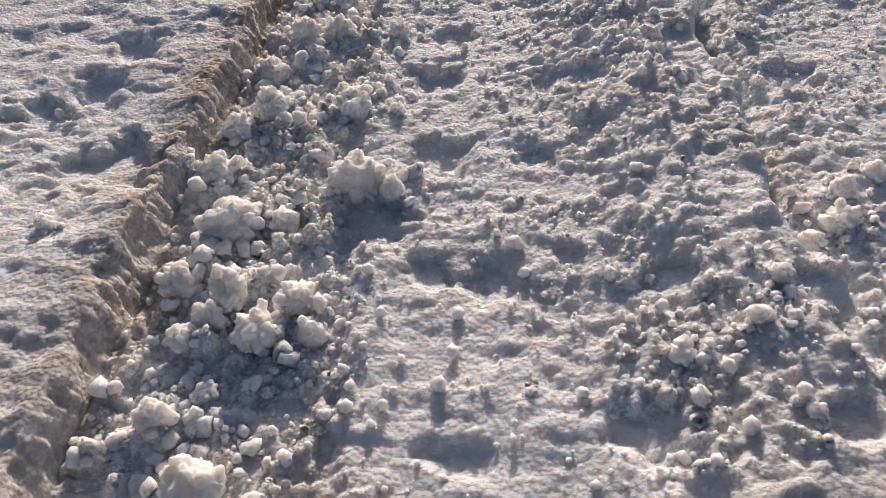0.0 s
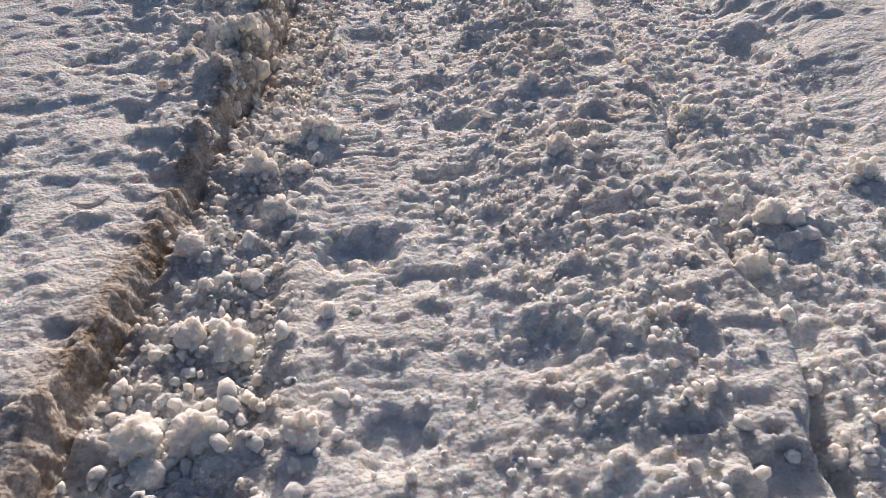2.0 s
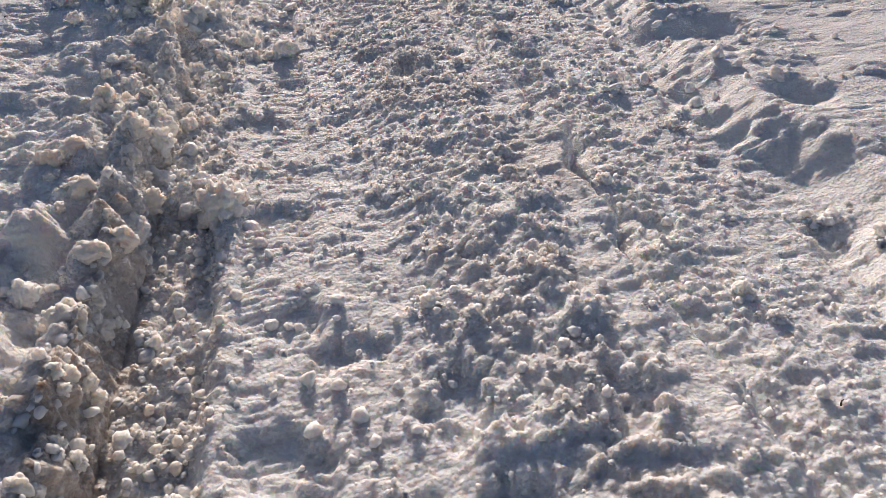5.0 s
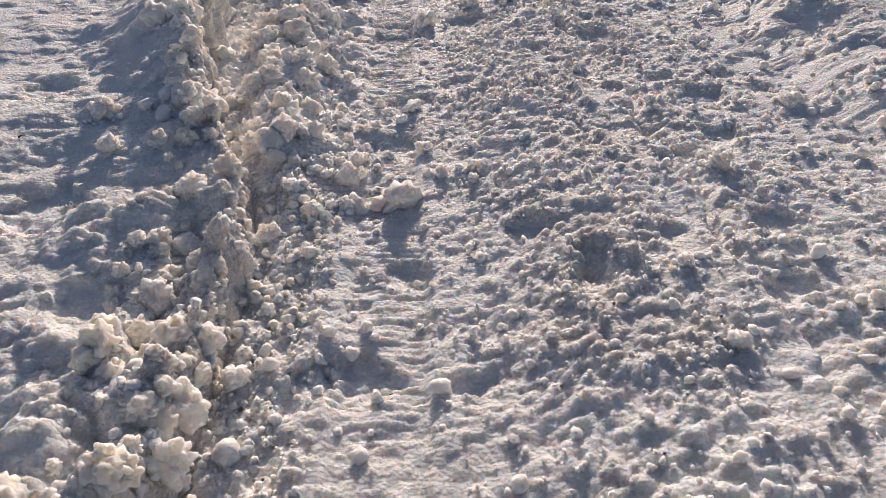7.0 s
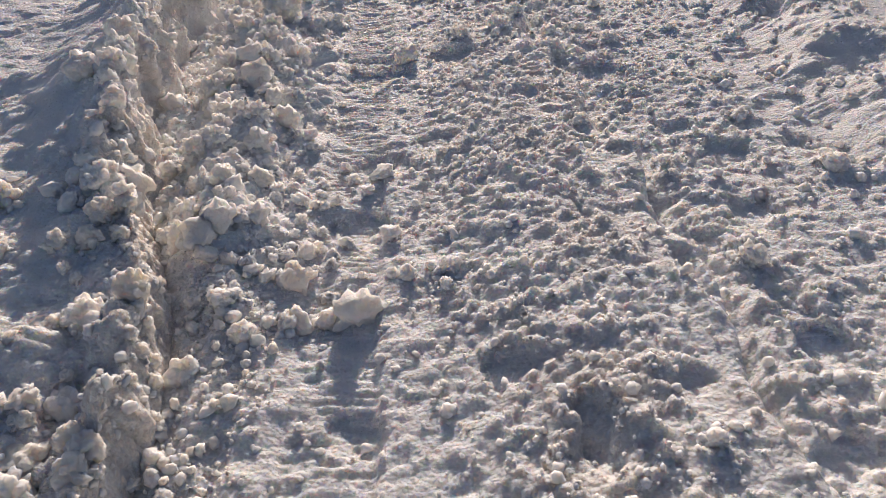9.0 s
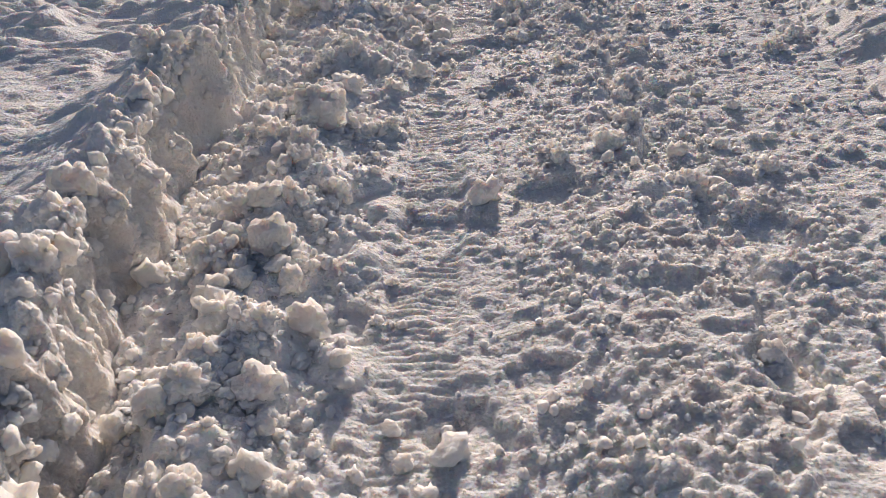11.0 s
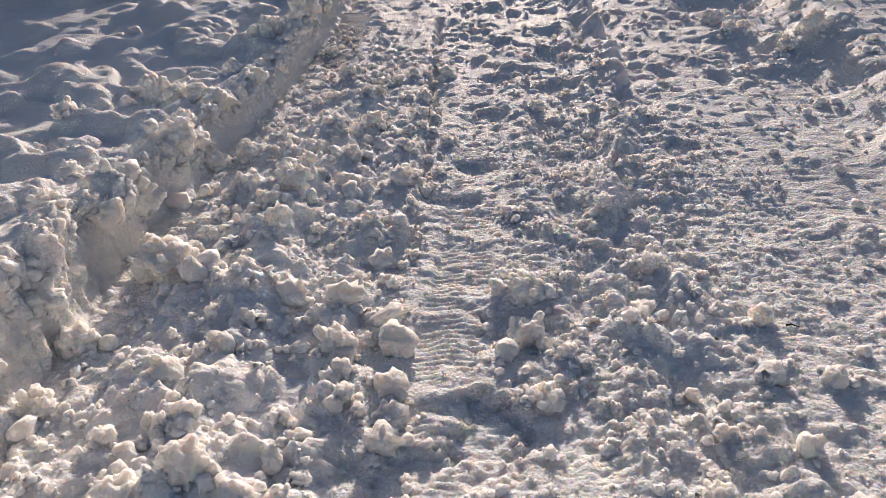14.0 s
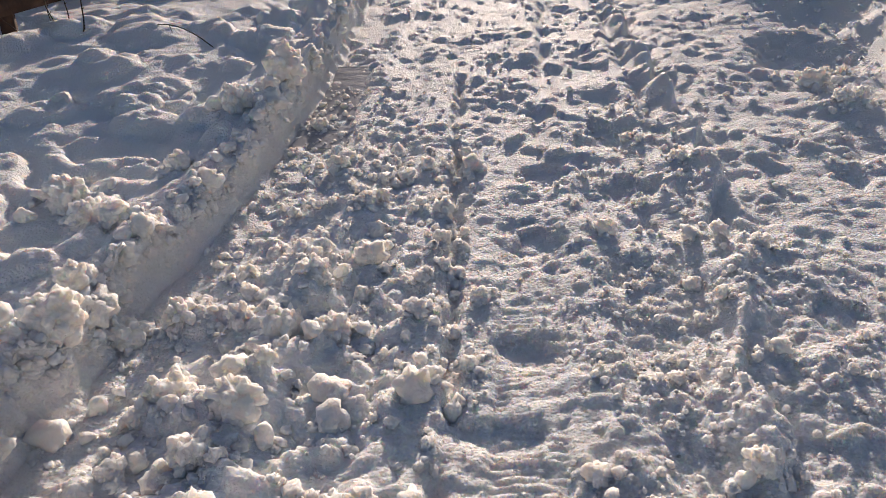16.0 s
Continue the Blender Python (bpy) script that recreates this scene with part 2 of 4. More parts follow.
hollow(-0.88, 4.42, 0.10, 0.07)
hollow(0.34, 4.60, 0.08, 0.10)
hollow(-1.01, 4.67, 0.04, 0.08)
hollow(0.03, 4.75, 0.06, 0.08)
hollow(0.99, 4.95, 0.06, 0.06)
hollow(0.24, 4.99, 0.11, 0.10)
hollow(0.79, 5.00, 0.10, 0.09)
hollow(1.39, 5.02, 0.06, 0.06)
hollow(-1.13, 5.07, 0.07, 0.06)
hollow(0.94, 5.11, 0.06, 0.05)
hollow(0.80, 5.16, 0.10, 0.11)
hollow(1.84, 5.23, 0.08, 0.24)
hollow(-1.38, 5.25, 0.09, 0.12)
hollow(0.74, 5.28, 0.08, 0.04)
hollow(0.49, 5.37, 0.10, 0.11)
hollow(0.85, 5.55, 0.08, 0.06)
hollow(0.87, 5.64, 0.07, 0.07)
hollow(-0.07, 5.70, 0.12, 0.13)
hollow(0.44, 5.77, 0.09, 0.15)
hollow(0.10, 6.07, 0.07, 0.09)
hollow(0.18, 6.08, 0.10, 0.07)
hollow(-1.21, 6.22, 0.09, 0.14)
hollow(-0.00, 6.28, 0.09, 0.10)
hollow(2.00, 6.33, 0.06, 0.15)
hollow(-1.27, 6.54, 0.08, 0.11)
hollow(1.44, 6.60, 0.07, 0.10)
hollow(-0.07, 6.97, 0.14, 0.12)
hollow(1.87, 7.03, 0.06, 0.09)
hollow(0.24, 7.82, 0.09, 0.05)
hollow(-0.23, 7.85, 0.08, 0.11)
hollow(-0.08, 7.91, 0.11, 0.11)
hollow(-1.30, 7.92, 0.14, 0.22)
hollow(-0.93, 8.14, 0.13, 0.13)
hollow(0.69, 8.21, 0.07, 0.08)
hollow(1.38, 8.26, 0.11, 0.09)
hollow(0.71, 8.29, 0.05, 0.13)
hollow(0.06, 8.42, 0.13, 0.08)
hollow(1.01, 8.42, 0.07, 0.06)
hollow(0.53, 8.58, 0.08, 0.09)
hollow(1.53, 8.66, 0.11, 0.11)
hollow(-1.29, 8.73, 0.17, 0.18)
hollow(-0.02, 9.04, 0.09, 0.08)
hollow(1.36, 9.32, 0.04, 0.07)
hollow(1.62, 9.48, 0.10, 0.15)
hollow(0.04, 9.53, 0.14, 0.13)
hollow(1.26, 9.62, 0.09, 0.06)
hollow(0.56, 9.75, 0.07, 0.05)
hollow(-1.69, 9.87, 0.16, 0.15)
hollow(1.17, 9.89, 0.05, 0.07)
hollow(1.05, 9.97, 0.06, 0.12)
hollow(1.72, 10.03, 0.13, 0.19)
hollow(0.17, 10.05, 0.12, 0.11)
hollow(2.07, 10.08, 0.06, 0.10)
hollow(0.08, 10.11, 0.08, 0.09)
hollow(1.10, 10.20, 0.09, 0.16)
hollow(0.39, 10.27, 0.12, 0.07)
hollow(1.56, 10.33, 0.12, 0.08)
hollow(1.90, 10.35, 0.06, 0.10)
hollow(-0.24, 10.56, 0.09, 0.13)
hollow(0.91, 10.64, 0.09, 0.09)
hollow(1.39, 11.16, 0.15, 0.18)
hollow(0.06, 11.26, 0.19, 0.18)
hollow(0.54, 11.49, 0.18, 0.14)
hollow(0.13, 11.57, 0.21, 0.09)
hollow(1.36, 11.58, 0.11, 0.09)
hollow(1.28, 12.76, 0.10, 0.18)
hollow(0.36, 12.79, 0.12, 0.24)
hollow(-0.62, 13.22, 0.11, 0.07)
hollow(-0.15, 13.52, 0.10, 0.11)
hollow(-0.41, 13.53, 0.11, 0.09)
hollow(0.10, 13.62, 0.13, 0.09)
hollow(0.33, 13.73, 0.13, 0.22)
hollow(0.60, 13.81, 0.18, 0.25)
hollow(0.26, 13.90, 0.12, 0.08)
hollow(1.96, 13.92, 0.08, 0.15)
hollow(-0.42, 13.95, 0.11, 0.25)
hollow(-0.78, 14.16, 0.11, 0.25)
hollow(-0.14, 14.20, 0.10, 0.10)
hollow(-0.28, 14.35, 0.11, 0.25)
hollow(0.46, 14.38, 0.16, 0.19)
hollow(-0.17, 15.03, 0.19, 0.25)
hollow(3.08, 15.25, 0.22, 0.25)
hollow(0.22, 15.66, 0.15, 0.09)
hollow(-0.46, 15.85, 0.11, 0.25)
hollow(0.31, 16.16, 0.15, 0.11)
hollow(-0.63, 16.16, 0.09, 0.14)
hollow(1.63, 16.35, 0.12, 0.17)
hollow(-0.20, 16.49, 0.09, 0.09)
hollow(0.44, 17.03, 0.13, 0.20)
hollow(0.99, 17.63, 0.13, 0.18)
hollow(0.52, 17.79, 0.13, 0.16)
hollow(2.09, 18.17, 0.07, 0.12)
hollow(0.99, 18.48, 0.11, 0.20)
hollow(-2.62, 18.50, 0.24, 0.18)
hollow(-1.83, 18.57, 0.16, 0.15)
hollow(0.60, 18.80, 0.12, 0.16)
hollow(-2.73, 19.71, 0.17, 0.20)
# Wide drifted hollows of the bank on the other side.
hollow(2.64, 8.55, 0.32, 0.28, 0.12)
hollow(2.55, 7.41, 0.16, 0.19, 0.09)
hollow(2.68, 10.74, 0.21, 0.36, 0.08)
hollow(2.68, 11.92, 0.11, 0.27, 0.08)
hollow(2.98, 15.10, 0.23, 0.60, 0.05)
hollow(2.89, 20.02, 0.45, 0.60, 0.14)
hollow(2.30, 17.75, 0.09, 0.20, 0.06)

# The face of the cut in its whole height, and the surfaces on both sides of it.
top = bank_height(Y)
left_of, right_of = np.maximum(0, cut(Y) - X), np.maximum(0, X - cut(Y) - LEAN_OUT)
base = slope(Y)

# Bank: a crumbling crest at the cut, softer drifted snow behind it.
old = step(Y, 9.2, 10.4)
bank = top + (0.05 - 0.025 * old) * layered(X, Y, 0.9, 11) + (0.022 - 0.010 * old) * layered(X, Y, 0.23, 14)
bank += old * np.exp(-((left_of - 0.07) / 0.11) ** 2) * (0.03 + 0.11 * layered(X, Y, 0.2, 21) * step(Y, 18.5, 16.5) + 0.03 * layered(X, Y, 0.08, 27))
bank -= old * 0.15 * step(left_of, 0.15, 0.7) * (0.9 + 0.1 * smooth_noise(X, Y, 0.5, 22))
bank += 0.13 * step(left_of, 0.25, 1.1) * step(Y + 0.45 * smooth_noise(X, Y, 0.6, 25), 17.3, 19.6)
# Small drifts with a long lee and a short sunny side.
drift = (Y / 0.52 + 0.9 * smooth_noise(X, Y, 0.7, 16) + 0.35 * X) % 1
lee = np.minimum(drift / 0.78, (1 - drift) / 0.22)
bank += 0.075 * lee * lee * (3 - 2 * lee) * step(layered(X, Y, 1.1, 18), -0.45, 0.15) * step(left_of, 0.25, 0.7) * (step(Y, 12.2, 13.4) * step(Y, 18.3, 17.6) + 0.1 * step(Y, 8.2, 8.8) * step(Y, 11.5, 10.5))
bank += 0.03 * old * step(Y, 18.6, 17.6) * step(left_of, 0.2, 0.5) * np.abs(layered(X, Y, 0.38, 28))
trough = step(Y, 4.6, 5.4) * step(Y, 9.0, 8.4)
bank -= trough * 0.11 * np.exp(-((left_of - 0.16 - 0.03 * smooth_noise(X, Y, 0.5, 23)) / 0.06) ** 2) * (0.7 + 0.6 * layered(X, Y, 0.3, 24))
bank += trough * 0.05 * np.exp(-(left_of / 0.06) ** 2) * (0.3 + layered(X, Y, 0.12, 26))
bank = np.where(left_of > 8, 0.3 + 0.1 * layered(X, Y, 4.0, 15), bank)

# Path: the wheel track, its shoulder, the second rut and the bank beyond.
# It breaks off in overlapping steps, each running out to the right.
steps = Y / 0.85 + 0.25 * np.sin(Y * 1.7)
edge = crest(Y) - 0.05 + 0.13 * np.minimum((steps % 1) / 0.65, (1 - steps % 1) / 0.35) + 0.03 * layered(X * 0 + 3.0, Y, 0.3, 31)
high = table(Y, [(-30, 0.11), (9, 0.11), (11, 0.06), (12.5, 0.02), (15, 0.02), (18, 0.05), (60, 0.05)])
path = high * step(X, 0.25, 0.85) - (high + 0.035) * step(X, edge - 0.01, edge + 0.04)
path -= 0.045 * high / 0.075 * np.exp(-(np.maximum(X - edge - 0.035, (edge + 0.035 - X) * 2.5) / 0.07) ** 2) * (0.75 + 0.3 * smooth_noise(X, Y, 0.4, 32))
slot = crest(Y) + 0.06 + 0.025 * layered(X * 0 + 6.0, Y, 0.5, 30)
path -= 0.042 * np.exp(-((X - slot) / 0.022) ** 2) * step(Y, 9.6, 8.2) * step(smooth_noise(X * 0 + 4.0, Y, 0.5, 29), -0.5, -0.1)


def slit(x0, y0, x1, y1, wide=0.022, deep=0.055):
    """A narrow crack where a plate of ice has slipped off the shoulder."""
    a, b = np.searchsorted(rows, (y1 - 0.15, y0 + 0.15))
    long = math.hypot(x1 - x0, y1 - y0)
    ux, uy = (x1 - x0) / long, (y1 - y0) / long
    along = (X[a:b] - x0) * ux + (Y[a:b] - y0) * uy
    over = (X[a:b] - x0) * uy - (Y[a:b] - y0) * ux + 0.012 * smooth_noise(X[a:b], Y[a:b], 0.12, 46)
    ends = step(along, -0.02, 0.1) * step(along, long + 0.04, long - 0.1)
    # Sheer on the plate's side, sloping out to the lower ground.
    path[a:b] -= ends * deep * np.where(over > 0, np.exp(-(over / wide) ** 2), np.exp(-(over / (2.2 * wide)) ** 2))
    path[a:b] += ends * 0.25 * deep * np.exp(-((over - 0.06) / 0.035) ** 2)


for crack in ((1.08, 2.78, 1.07, 2.34), (1.06, 2.3, 1.01, 1.83), (0.97, 1.76, 0.98, 1.38), (0.95, 1.27, 0.97, 1.0), (1.1, 3.62, 1.14, 3.2), (1.13, 4.2, 1.16, 3.7),
              (1.14, 4.62, 1.16, 4.25), (1.11, 5.13, 1.2, 4.66), (1.14, 5.6, 1.22, 5.22), (1.12, 6.45, 1.19, 5.9), (1.15, 7.0, 1.24, 6.5), (1.2, 7.7, 1.27, 7.15), (1.16, 8.5, 1.24, 7.8),
              (1.14, 9.1, 1.22, 8.6), (1.16, 9.35, 1.18, 9.15), (1.13, 9.66, 1.27, 9.46), (1.1, 10.5, 1.2, 10.05)):
    slit(*crack)
path += 0.016 * layered(X, Y, 0.5, 33) + 0.012 * layered(X, Y, 0.16, 36)
# Wind- and foot-worn waves that lie across the way.
waves = layered(X / 2.6 + 0.05 * smooth_noise(X, Y, 0.3, 34), Y, 0.11, 35)
path += 0.016 * np.abs(waves) * step(layered(X, Y, 0.8, 40), -0.5, 0.4) + 0.007 * layered(X / 3.0, Y, 0.045, 37, 2)
path += 0.010 * step(smooth_noise(X / 3.2, Y, 0.085, 38), 0.15, 0.7) * step(X, edge - 0.3, edge - 0.05) * step(X, edge + 0.5, edge + 0.1)
path += 0.016 * step(Y, 15.3, 17) * np.abs(layered(X / 2.4, Y, 0.24, 58)) * step(X, -0.1, 0.1)
path -= 0.055 * step(Y, 13.6, 14.6) * step(X, 0.66, 0.78) * step(X, 1.25, 1.08) * (0.8 + 0.5 * smooth_noise(X, Y, 0.4, 39))
sharp = step(Y, 5.2, 5.9) * step(Y, 10.2, 9.2)
# Further on a lumpy ridge parts the wheel track from a smooth plate of trodden snow; two ruts run up the climb.
ridge = table(Y, [(-30, 1.15), (14.7, 1.16), (15.3, 1.1), (15.7, 1.06), (16.6, 1.36), (17.3, 1.5), (18.4, 1.55), (21, 1.5), (60, 1.5)]) + 0.03 * layered(X * 0 + 8.0, Y, 0.4, 62)
on_ridge = step(Y, 13.8, 14.8) * np.exp(-((X - ridge) / 0.1) ** 2)
path += 0.075 * on_ridge * (0.8 + 0.6 * layered(X, Y, 0.25, 64)) + 0.05 * step(Y, 15.2, 16.2) * step(X, ridge + 0.05, ridge + 0.25)
for rut_x, rut_lean in ((0.46, 0.095), (1.3, 0.02)):
    path -= 0.045 * step(Y, 17.8, 18.8) * np.exp(-((X - rut_x - rut_lean * (Y - 17.5)) / 0.055) ** 2) * step(smooth_noise(X * 0 + rut_x, Y, 0.6, 79), -0.5, 0.0)
bed = far_bank(Y) + 0.12 * layered(X * 0 + 5.0, Y, 0.7, 41) + 0.04 * sharp * layered(X, Y, 0.22, 42)
path += table(Y, [(-30, 0.1), (3.5, 0.12), (5, 0.15), (7, 0.16), (8.5, 0.15), (12, 0.2), (15, 0.22), (60, 0.22)]) * step(X, bed - 0.2 + 0.1 * sharp, bed + 0.3 - 0.1 * sharp)
path += 0.05 * step(X, bed, bed + 0.5) * layered(X, Y, 0.95, 43)
path = np.where(X > 9, 0.25 + 0.1 * layered(X, Y, 4.0, 45), path)
# Heaped spoil between the cut and the wheel track.
heap = table(Y, [(-30, 0.03), (4, 0.03), (5, 0.0), (7, 0.01), (8.8, 0.04), (9.5, 0.13), (11.5, 0.16), (12.4, 0.09), (14, 0.10), (15.5, 0.13), (17.5, 0.06), (18.4, 0.03), (60, 0.05)])
heap_line = table(Y, [(-30, -0.6), (9, -0.42), (10, -0.55), (12, -0.6), (14, -0.75), (15.5, -0.68), (18, -0.6), (60, -0.6)])
path += heap * np.exp(-((X - heap_line - 0.06 * layered(X, Y, 0.4, 47)) / 0.16) ** 2) * (0.75 + 0.7 * layered(X, Y, 0.25, 48))
path -= 0.02 * np.exp(-((X + 0.33) / 0.05) ** 2) * step(Y, 9.3, 10) * step(Y, 12, 11)
# The blade's floor, lower than the wheel track, with a step where it ends.
floor_depth = table(Y, [(-30, 0.03), (2.2, 0.04), (4.1, 0.05), (4.3, 0.0), (4.8, 0.05), (5.4, 0.09), (7.1, 0.10), (7.22, 0.01), (8.2, 0.03), (8.8, 0.03), (9, 0.0), (60, 0.0)])
path -= floor_depth * step(X, -0.23, -0.32 + 0.03 * smooth_noise(X * 0, Y, 0.3, 49))
# A firm strip that the tyre broke off at one side.
strip = step(Y, 14.9, 15.4) * step(Y, 21, 19.5)
waver = X + 0.035 * layered(X * 0 + 1.0, Y, 0.3, 55) + 0.02 * smooth_noise(X, Y, 0.08, 56)
broken = step(smooth_noise(X * 0 + 2.0, Y, 0.45, 57), -0.35, 0.1)
path += strip * 0.035 * step(waver, -0.36, -0.2) * step(waver, -0.01, -0.05)
path -= strip * broken * 0.04 * np.exp(-((waver + 0.0) / 0.028) ** 2)

# The tyre's print.
off = X - wheel_line(Y) - 0.015 * smooth_noise(X * 0, Y, 0.8, 51)
within = step(np.abs(off), 0.155, 0.12) * step(Y, 18, 16.5)
patchy = step(smooth_noise(X, Y, 0.32, 52) + 0.5 * smooth_noise(X, Y, 0.07, 53), -0.5, 0.0) * step(Y, 2.6, 3.4)
blocks = 0.5 + 0.5 * np.sin(2 * math.pi * (Y / 0.036 + 1.6 * np.abs(off) / 0.1 * 0.35 + 0.25 * smooth_noise(X, Y, 0.2, 54)))
tread = within * patchy
path += tread * table(Y, [(-30, 0.55), (8, 0.65), (10, 0.8), (60, 0.75)]) * (0.0085 * blocks**1.5 - 0.014) - 0.012 * within

# Ice floor laid bare at the foot of the cut, further on.
ice = step(Y, 18.25, 18.4) * step(Y, 19.95, 19.8) * step(X, -0.7, -0.78) * step(right_of, -0.02, 0.02)
path = np.where(ice > 0, path * (1 - ice) + ice * (0.002 + 0.012 * step(Y, 19.35, 19.45) * (Y - 19.3)), path)

# Smeared plates of ice along the shoulder, scraped smooth.
smear = step(X, edge - 0.27, edge - 0.14) * step(X, edge + 0.04, edge) * step(Y, 10.9, 9.9) * step(smooth_noise(X, Y, 0.45, 144), -0.55, -0.1)
# Crumbs: how coarse and how thick they lie, zone by zone.
away = np.clip((Y - 16.6) / 6, 0, 1)
gully = step(Y, 13.3, 14.2) * step(right_of, 0.34, 0.14)
spoil = step(X, -0.12, -0.3) * step(right_of, -0.01, 0.04) * (1 - 0.9 * gully)
loose = 0.26 + 0.34 * layered(X, Y, 0.6, 61) + 0.65 * spoil * table(Y, [(-30, 0.8), (2, 1.0), (4, 0.7), (6, 0.5), (9, 0.45), (13, 0.35), (60, 0.35)])
loose += 0.30 * step(X, 0.35, 0.5) * step(X, 1.15, 0.95) + 0.15 * step(Y, 11, 13) * step(X, 0.7, 0.95) * step(X, 1.55, 1.35)
loose += 0.3 * np.exp(-((X - edge - 0.25) / 0.15) ** 2) + 0.15 * step(X, 1.2, 1.5) * step(Y, 9.5, 11.5) * step(Y, 13.5, 12)
loose = np.clip(loose, 0.13, 1.3) * (1 - 0.4 * step(Y, 15.5, 17.5) * step(X, -0.15, 0.0)) * (1 - 0.8 * tread) * (1 - 0.45 * step(np.abs(off), 0.34, 0.16)) * (1 - 0.8 * smear) * (1 - 0.85 * calm) * (1 - ice) * (1 - 0.15 * step(X, bed + 0.2, bed + 0.6))
fine_x, fine_y = X + 0.010 * smooth_noise(X, Y, 0.03, 71), Y + 0.010 * smooth_noise(X, Y, 0.03, 72)
gap_x, gap_y = np.gradient(columns)[None, :], np.gradient(rows)[:, None]
gap = np.maximum(gap_x, gap_y)


def strewn(cell, seed, share):
    """Lumps, left out where the sheet is too coarse to hold them."""
    return lumps(fine_x, fine_y, cell, seed, share) * step(gap, cell * 0.6, cell * 0.35)


farther = step(Y, 9.5, 12)
grains = (1.15 - 0.5 * farther) * strewn(0.036, 86, 0.75) + 0.75 * strewn(0.058, 96, 0.5) + 0.4 * strewn(0.085, 91, 0.4)
coarse = 0.7 * strewn(0.115, 101, 0.36) * (1 - 0.75 * away)
slab = step(Y, 12.3, 12.8) * step(Y, 14.7, 14.2) * step(X, -0.1, 0.0) * step(X, 0.85, 0.7) * step(smooth_noise(X, Y, 0.35, 65), -0.35, 0.05)
loose *= 1 - 0.65 * slab
knob_x, knob_y = X + 0.035 * smooth_noise(X, Y, 0.09, 73) + 0.012 * smooth_noise(X, Y, 0.035, 75), Y + 0.035 * smooth_noise(X, Y, 0.09, 74)
boulders = lumps(knob_x, knob_y, 0.2, 121, 0.55) * step(gap, 0.1, 0.05)
piled = 0.7 * on_ridge * step(Y, 21, 19) + spoil * step(Y, 8.9, 9.6) * step(Y, 18.2, 16.8) + 0.8 * step(X, 0.72, 0.9) * step(X, 1.45, 1.2) * step(Y, 10.6, 11.8) * step(Y, 15.2, 14.4) * step(smooth_noise(X, Y, 0.8, 66), -0.3, 0.2)
path += 0.45 * piled * (boulders + 0.9 * strewn(0.085, 126, 0.65)) + (0.26 - 0.12 * step(Y, 12, 13.5) * step(X, -0.1, 0.1)) * farther * step(smooth_noise(X, Y, 0.5, 67), -0.3, 0.2) * (1 - tread) * (1 - slab) * strewn(0.07, 131, 0.55)
path += (0.3 - 0.2 * step(Y, 12, 13.5) * step(X, bed + 0.2, bed - 0.1)) * step(X, bed - 0.4, bed) * step(X, 4.5, 3.5) * step(smooth_noise(X, Y, 0.6, 59), -0.3, 0.3) * (boulders + strewn(0.085, 126, 0.6))
# Broken crust over the climb.
path += step(Y, 16.8, 18.0) * step(Y, 30, 25) * step(X, 3.2, 2.4) * (1 - ice) * step(smooth_noise(X, Y, 0.55, 162), -0.45, 0.15) * (0.22 * lumps(knob_x, knob_y, 0.15, 163, 0.5) + 0.3 * lumps(knob_x, knob_y, 0.1, 167, 0.45) * step(gap, 0.06, 0.035))
# A mound beyond the verge with its shaded side to the way, and two heaps at its foot.
path += 0.16 * step(Y + 0.3 * smooth_noise(X, Y, 0.6, 68), 20.9, 22.2) * step(X, 2.6, 3.2) * step(Y, 60, 40)
for heap_x, heap_y, wide, tall in ((2.7, 18.85, 0.25, 0.08), (3.1, 18.4, 0.32, 0.1), (2.9, 19.6, 0.25, 0.08), (2.3, 15.2, 0.2, 0.06)):
    path += tall * np.exp(-(((X - heap_x) ** 2 + (Y - heap_y) ** 2) / wide**2)) * (0.85 + 0.5 * smooth_noise(X, Y, 0.16, 69))
path += 0.3 * step(X, 2.2, 2.5) * step(Y, 17, 18) * step(Y, 21, 20) * step(smooth_noise(X, Y, 0.6, 70), -0.2, 0.3) * boulders
path += (1.4 - 0.1 * farther) * loose * (0.66 * grains + 0.7 * coarse * step(loose, 0.3, 0.8)) + 0.005 * layered(X, Y, 0.03, 111, 2) * step(gap, 0.03, 0.012)
rough_bank = np.clip(0.16 + 0.8 * np.exp(-(left_of / (0.22 + 0.3 * trough)) ** 2) * step(Y, 3.5, 6.0) + 0.2 * layered(X, Y, 0.5, 63), 0.06, 1.1) * (1 - 0.8 * calm)
bank += (0.36 + 0.3 * step(Y, 12.6, 13.4)) * old * np.exp(-(left_of / 0.17) ** 2) * step(Y, 21.5, 20) * (boulders + 0.8 * strewn(0.085, 126, 0.6))
bank += 0.42 * old * step(left_of, 0.1, 0.3) * step(left_of, 5.0, 3.2) * step(Y, 12.5, 14) * step(layered(X, Y, 0.9, 29), -0.5, 0.1) * (lumps(knob_x, knob_y, 0.36, 151, 0.6) * step(gap, 0.16, 0.1) + 0.7 * boulders + 0.5 * strewn(0.085, 126, 0.35))
bank += 0.6 * trough * np.exp(-(left_of / 0.6) ** 2) * step(layered(X, Y, 0.6, 19), -0.5, 0.0) * (boulders + 0.8 * strewn(0.085, 126, 0.6))
bank += 1.5 * rough_bank * ((0.5 - 0.25 * farther) * grains + 0.8 * coarse) + 0.016 * np.abs(layered(X / 1.6, Y, 0.13, 113, 3)) + 0.004 * layered(X, Y, 0.03, 117, 2) * step(gap, 0.03, 0.012)

